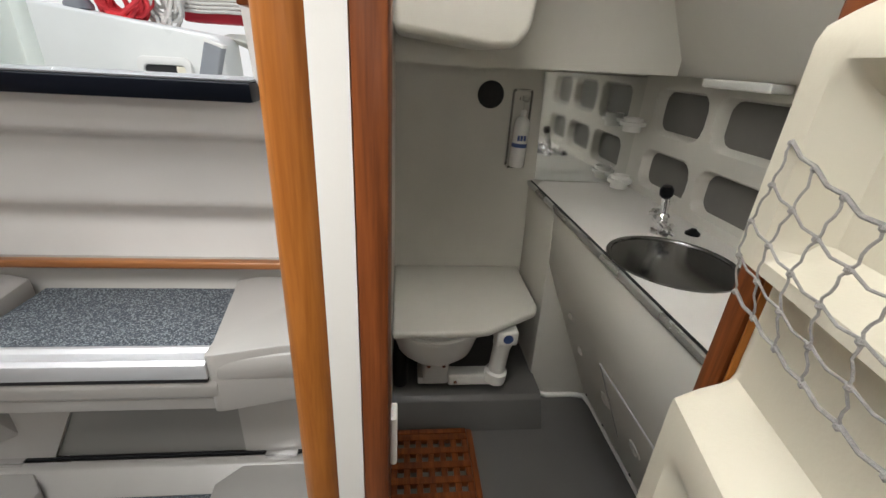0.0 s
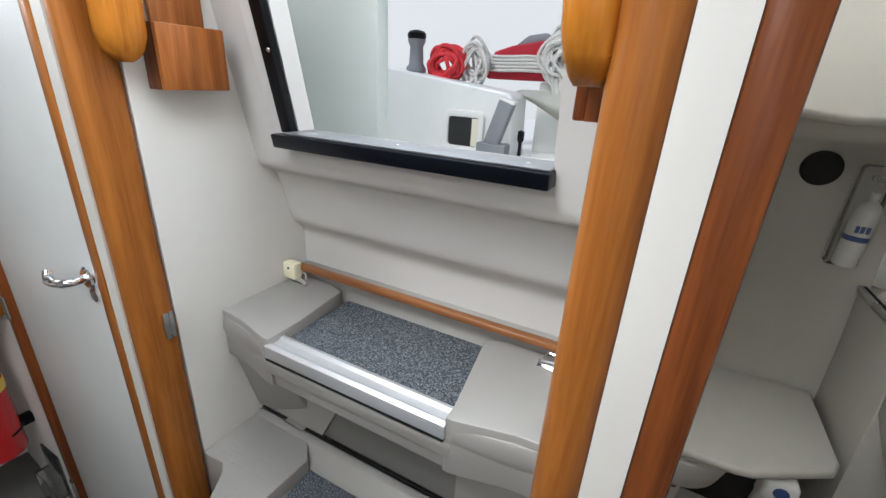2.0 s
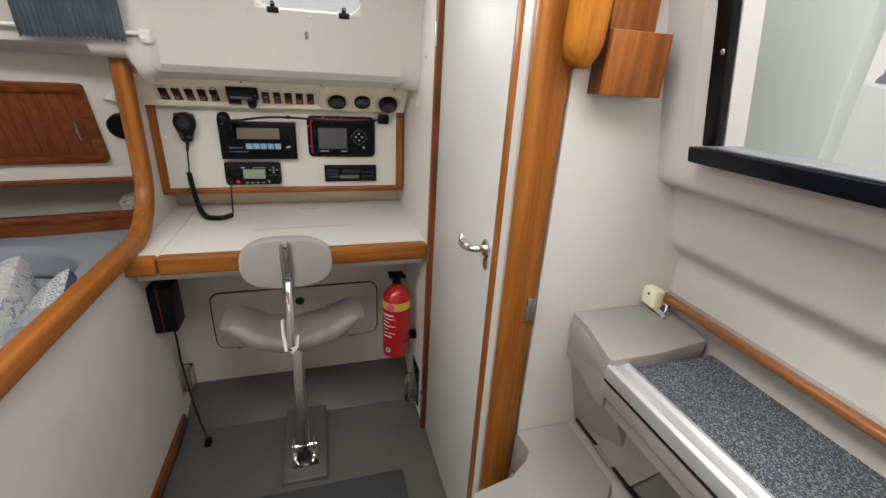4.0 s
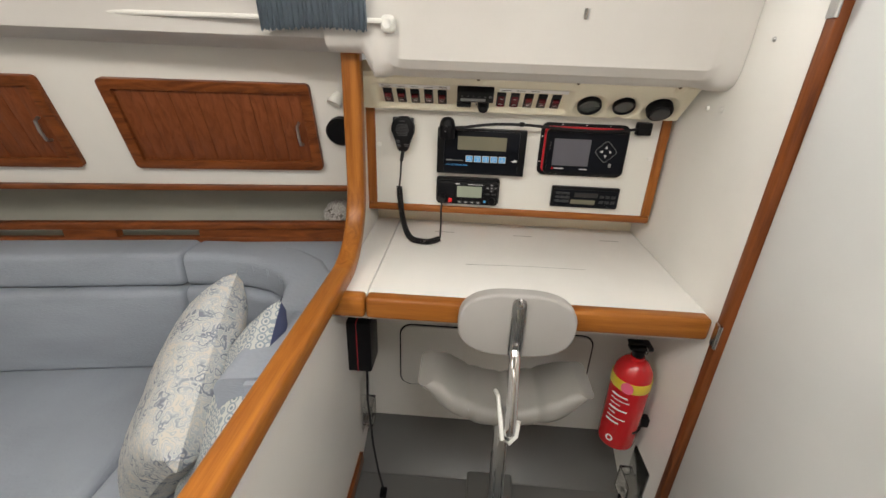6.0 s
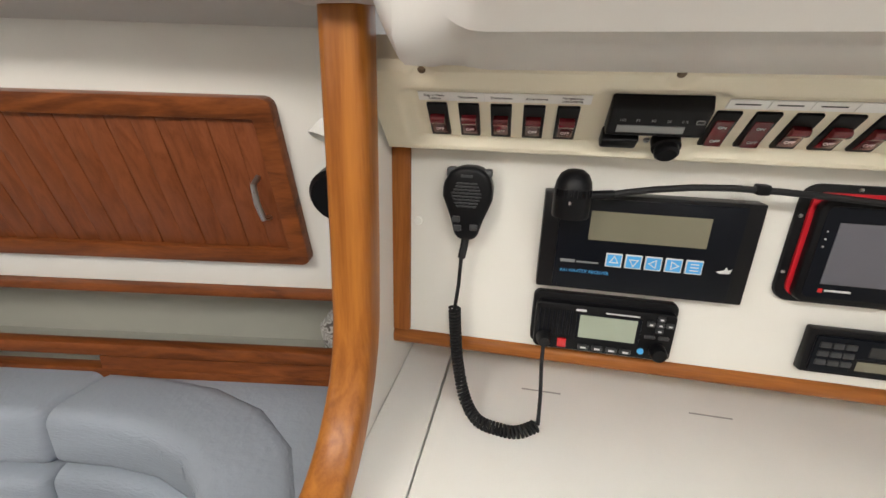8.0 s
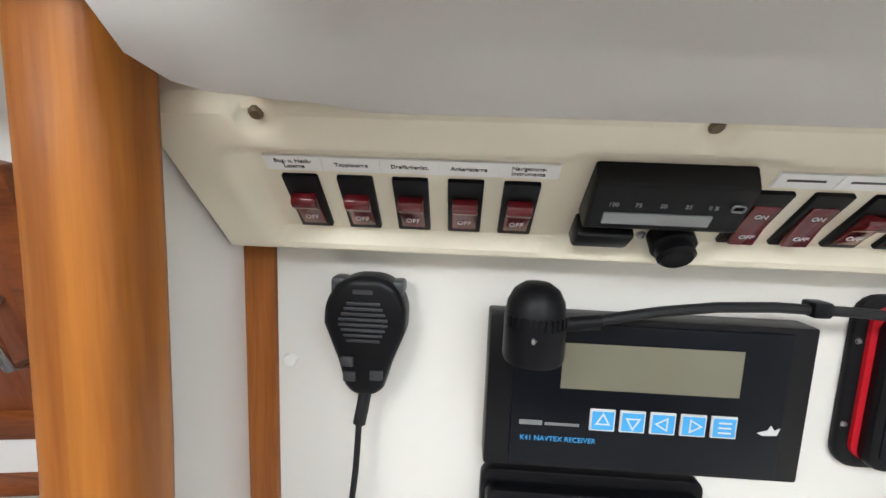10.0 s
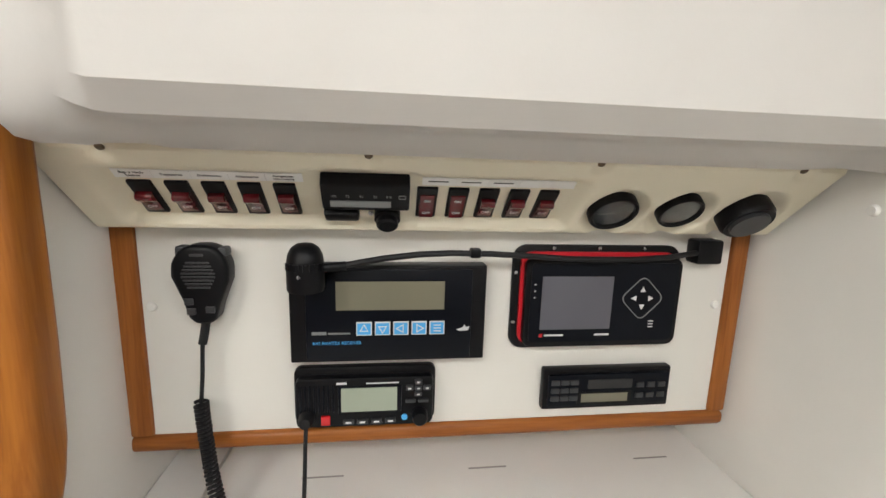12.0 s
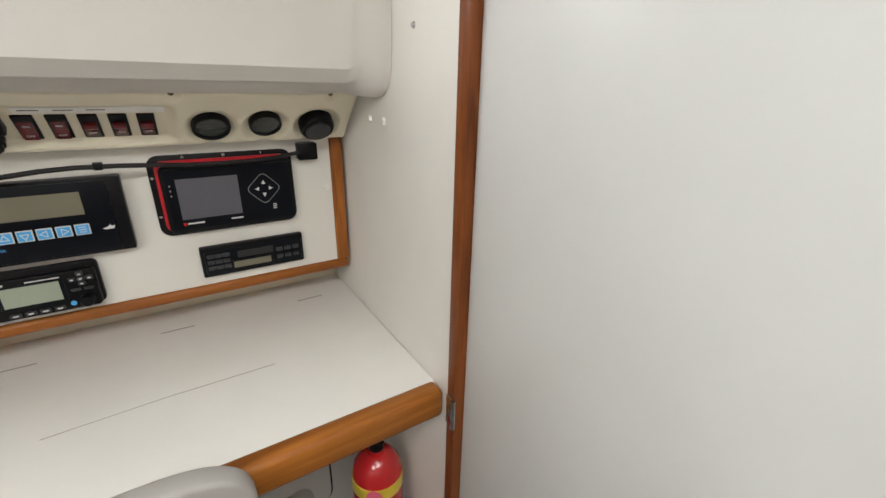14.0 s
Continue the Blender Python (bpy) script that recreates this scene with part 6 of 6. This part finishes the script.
wall_locker(-1.055, -0.540)
wall_locker(-1.78, -1.195)
fd = setting("shelf_fiddle", box(-1.742, -1.716, -2.7, -0.43, 0.656, 0.680, 0.004), teak_y, "teak fiddle rail with long slots", "trim")
part("top_rail", box(-1.742, -1.716, -2.7, -0.43, 0.704, 0.730, 0.006), teak_y, fd)
for a, b in ((-0.43, -0.94), (-1.18, -1.33), (-1.57, -1.72), (-1.95, -2.7)):
    part("web", box(-1.741, -1.717, b, a, 0.6795, 0.7045), teak_y, fd)
setting("shelf", box(-1.95, -1.720, -2.7, -0.43, 0.630, 0.657), SHELFBK, "grey shelf behind the settee", "shelf")
setting("shelf_back", box(-1.95, -1.88, -2.7, -0.43, 0.657, 0.85), SHELFBK, "grey-white shelf back", "wall")
setting("locker_bottom", box(-1.95, -1.73, -2.7, -0.43, 0.836, 0.85), WHITE, "underside of the lockers", "shelf")
setting("locker_trim", box(-1.745, -1.712, -2.7, -0.43, 0.833, 0.8495, 0.005), teak_y, "dark teak edge under the lockers", "trim")
sl = thing("reading_lamp", (-1.66, -0.50, 1.05), "small white spot lamp on the locker front", "lamp")
part("shade", lathe([(0.008, 0), (0.015, 0.014), (0.020, 0.034), (0.018, 0.034), (0.012, 0.014), (0, 0.008)], (-1.650, -0.468, 1.128), (0.4, -0.3, -0.8), 20), PLASTW, sl, "white shade")
part("stem", tube([(-1.672, -0.462, 1.115), (-1.648, -0.468, 1.130)], 0.005, 8), CHROME, sl)
solid("round_speaker", lathe([(0.040, 0), (0.040, 0.018), (0.034, 0.026), (0.0, 0.028)], (-1.668, -0.470, 1.028), LKN, 26), BLACK, "black round speaker on the locker front", "speaker")


def follow_hull(ob):
    """The hull side draws in towards the bow: bends a mesh along with it."""
    m = world_of(ob)
    back = m.inverted()
    for v in ob.data.vertices:
        p = m @ v.co
        p.x += 0.16 * max(0.0, -0.43 - p.y)
        v.co = back @ p


for ob in scene.objects:
    if ob not in before_saloon and ob.type == "MESH":
        follow_hull(ob)
pouch = bmesh.new()
bmesh.ops.create_uvsphere(pouch, u_segments=18, v_segments=12, radius=1)
for v in pouch.verts:
    c = v.co
    v.co = Vector((-1.80 + 0.05 * c.x, -0.535 + 0.055 * c.y * (1 + 0.1 * math.sin(9 * c.z)), 0.715 + 0.056 * math.copysign(abs(c.z) ** 0.7, c.z) + 0.004 * math.sin(14 * c.y)))
PATG = bpy.data.materials.new("grey_print_cloth")


def print_cloth(m, cols, scale, kind):
    m.use_nodes = True
    t = m.node_tree
    b = t.nodes["Principled BSDF"]
    b.inputs["Roughness"].default_value = 0.92
    tc = t.nodes.new("ShaderNodeTexCoord")
    vo = t.nodes.new("ShaderNodeTexVoronoi")
    vo.inputs["Scale"].default_value = scale
    no = t.nodes.new("ShaderNodeTexNoise")
    no.inputs["Scale"].default_value = scale * 0.5
    ramp = t.nodes.new("ShaderNodeValToRGB")
    ramp.color_ramp.interpolation = "CONSTANT" if kind == "chain" else "EASE"
    while len(ramp.color_ramp.elements) < len(cols):
        ramp.color_ramp.elements.new(0.5)
    for el, (p, c) in zip(ramp.color_ramp.elements, cols):
        el.position, el.color = p, (*c, 1)
    t.links.new(tc.outputs["Object"], no.inputs["Vector"])
    if kind == "chain":
        vo.inputs["Randomness"].default_value = 0.12
        t.links.new(tc.outputs["Object"], vo.inputs["Vector"])
        t.links.new(vo.outputs["Distance"], ramp.inputs[0])
    else:
        mx = t.nodes.new("ShaderNodeVectorMath")
        mx.operation = "MULTIPLY_ADD"
        mx.inputs[1].default_value = (0.08, 0.08, 0.08)
        t.links.new(no.outputs["Color"], mx.inputs[0])
        t.links.new(tc.outputs["Object"], mx.inputs[2])
        t.links.new(mx.outputs[0], vo.inputs["Vector"])
        wv = t.nodes.new("ShaderNodeMath")
        wv.operation = "SINE"
        mu = t.nodes.new("ShaderNodeMath")
        mu.operation, mu.inputs[1].default_value = "MULTIPLY", 11.0
        t.links.new(vo.outputs["Distance"], mu.inputs[0])
        t.links.new(mu.outputs[0], wv.inputs[0])
        ad = t.nodes.new("ShaderNodeMath")
        ad.operation = "MULTIPLY_ADD"
        ad.inputs[1].default_value = 0.3
        t.links.new(wv.outputs[0], ad.inputs[0])
        t.links.new(no.outputs[0], ad.inputs[2])
        t.links.new(ad.outputs[0], ramp.inputs[0])
    t.links.new(ramp.outputs[0], b.inputs["Base Color"])
    n2 = t.nodes.new("ShaderNodeTexNoise")
    n2.inputs["Scale"].default_value = 700
    bp = t.nodes.new("ShaderNodeBump")
    bp.inputs["Strength"].default_value, bp.inputs["Distance"].default_value = 0.5, 0.002
    t.links.new(n2.outputs[0], bp.inputs["Height"])
    t.links.new(bp.outputs[0], b.inputs["Normal"])
    return m


print_cloth(PATG, [(0.0, (0.10, 0.09, 0.08)), (0.45, (0.55, 0.53, 0.50)), (0.7, (0.30, 0.28, 0.27))], 45, "paisley")
PAISLEY = print_cloth(bpy.data.materials.new("paisley_cloth"), [(0.10, (0.20, 0.22, 0.27)), (0.32, (0.44, 0.47, 0.49)), (0.50, (0.60, 0.57, 0.52)), (0.66, (0.38, 0.43, 0.46)), (0.85, (0.58, 0.54, 0.48))], 46, "paisley")
CHAIN = print_cloth(bpy.data.materials.new("chain_print_cloth"), [(0.0, (0.20, 0.25, 0.29)), (0.20, (0.50, 0.51, 0.50)), (0.40, (0.25, 0.30, 0.34)), (0.56, (0.50, 0.51, 0.49))], 56, "chain")
NAVY = mat("navy_cotton", (0.06, 0.075, 0.15), 0.9, var=0.12, bump=0.5, bump_scale=700)
solid("printed_pouch", pouch, PATG, "grey printed cloth pouch on the shelf", "pouch")


def pillow(m, half, thick, front, label, behind):
    p = thing("throw_pillow", m, label, "pillow")
    n = 22
    for side, mt_ in ((1, front), (-1, behind)):
        bm = bmesh.new()
        g = []
        for i in range(n + 1):
            row = []
            for j in range(n + 1):
                a, b = -1 + 2 * i / n, -1 + 2 * j / n
                pin = 1 - 0.10 * (1 - abs(a) ** 3) * abs(b) ** 3
                pin2 = 1 - 0.10 * (1 - abs(b) ** 3) * abs(a) ** 3
                bulge = max(0.0, (1 - a ** 4) * (1 - b ** 4)) ** 0.55
                wr = 0.004 * math.sin(9 * a + 5 * b) * bulge
                row.append(bm.verts.new(m @ Vector((a * half * pin2, b * half * pin, side * (thick * bulge + wr * bulge)))))
            g.append(row)
        for i in range(n):
            for j in range(n):
                bm.faces.new((g[i][j], g[i + 1][j], g[i + 1][j + 1], g[i][j + 1]))
        bmesh.ops.recalc_face_normals(bm, faces=bm.faces)
        part("front_panel" if side == 1 else "back_panel", bm, mt_, p)


pillow(Matrix.Translation((-1.20, -0.755, 0.462)) @ pose(0, 0, 0, 58, 24, 10), 0.232, 0.082, PAISLEY, "plump paisley throw pillow leaning in the settee corner", PAISLEY)
pillow(Matrix.Translation((-1.105, -0.590, 0.468)) @ pose(0, 0, 0, 60, 26, 8), 0.222, 0.062, CHAIN, "blue and white chain-print throw pillow with navy back", NAVY)

# curtain on its white rod
rod = thing("curtain_rod", (-1.42, -0.31, 1.285), "thin white curtain rod along the deck liner", "rod")
part("rod", tube([(-1.420, -0.293, 1.286), (-1.420, -2.6, 1.286)], 0.005, 10), PLASTW, rod)
part("end_bracket", join(box(-1.455, -1.414, -0.306, -0.277, 1.264, 1.298, 0.010, 4), lathe([(0.009, 0), (0.009, 0.004), (0.005, 0.002), (0, 0.002)], (-1.414, -0.291, 1.281), (1, 0, 0), 14)), PLASTW, rod, "white end bracket")
cur = bmesh.new()
cg = []
for i in range(91):
    y = -0.332 - 0.225 * i / 90
    cg.append([cur.verts.new((-1.414 + (z - 1.27) * 0.11 + 0.0026 * math.sin(i * 1.5 + 0.9 * math.sin(i * 0.37)) * (1.4 if z < 1.285 else 0.8), y, z - (0.0030 * math.sin(i * 2.3) + 0.0016 * math.sin(i * 5.1) - 0.004 * math.sin(i * 0.05) if z < 1.272 else 0))) for z in (1.265, 1.280, 1.288, 1.298, 1.32, 1.40, 1.50, 1.62)])
for a, b in zip(cg, cg[1:]):
    for k in range(7):
        cur.faces.new((a[k], b[k], b[k + 1], a[k + 1]))
bmesh.ops.solidify(cur, geom=cur.faces[:], thickness=0.002)
solid("curtain", cur, CURTAIN, "slate blue gathered curtain drawn to one side", "curtain")
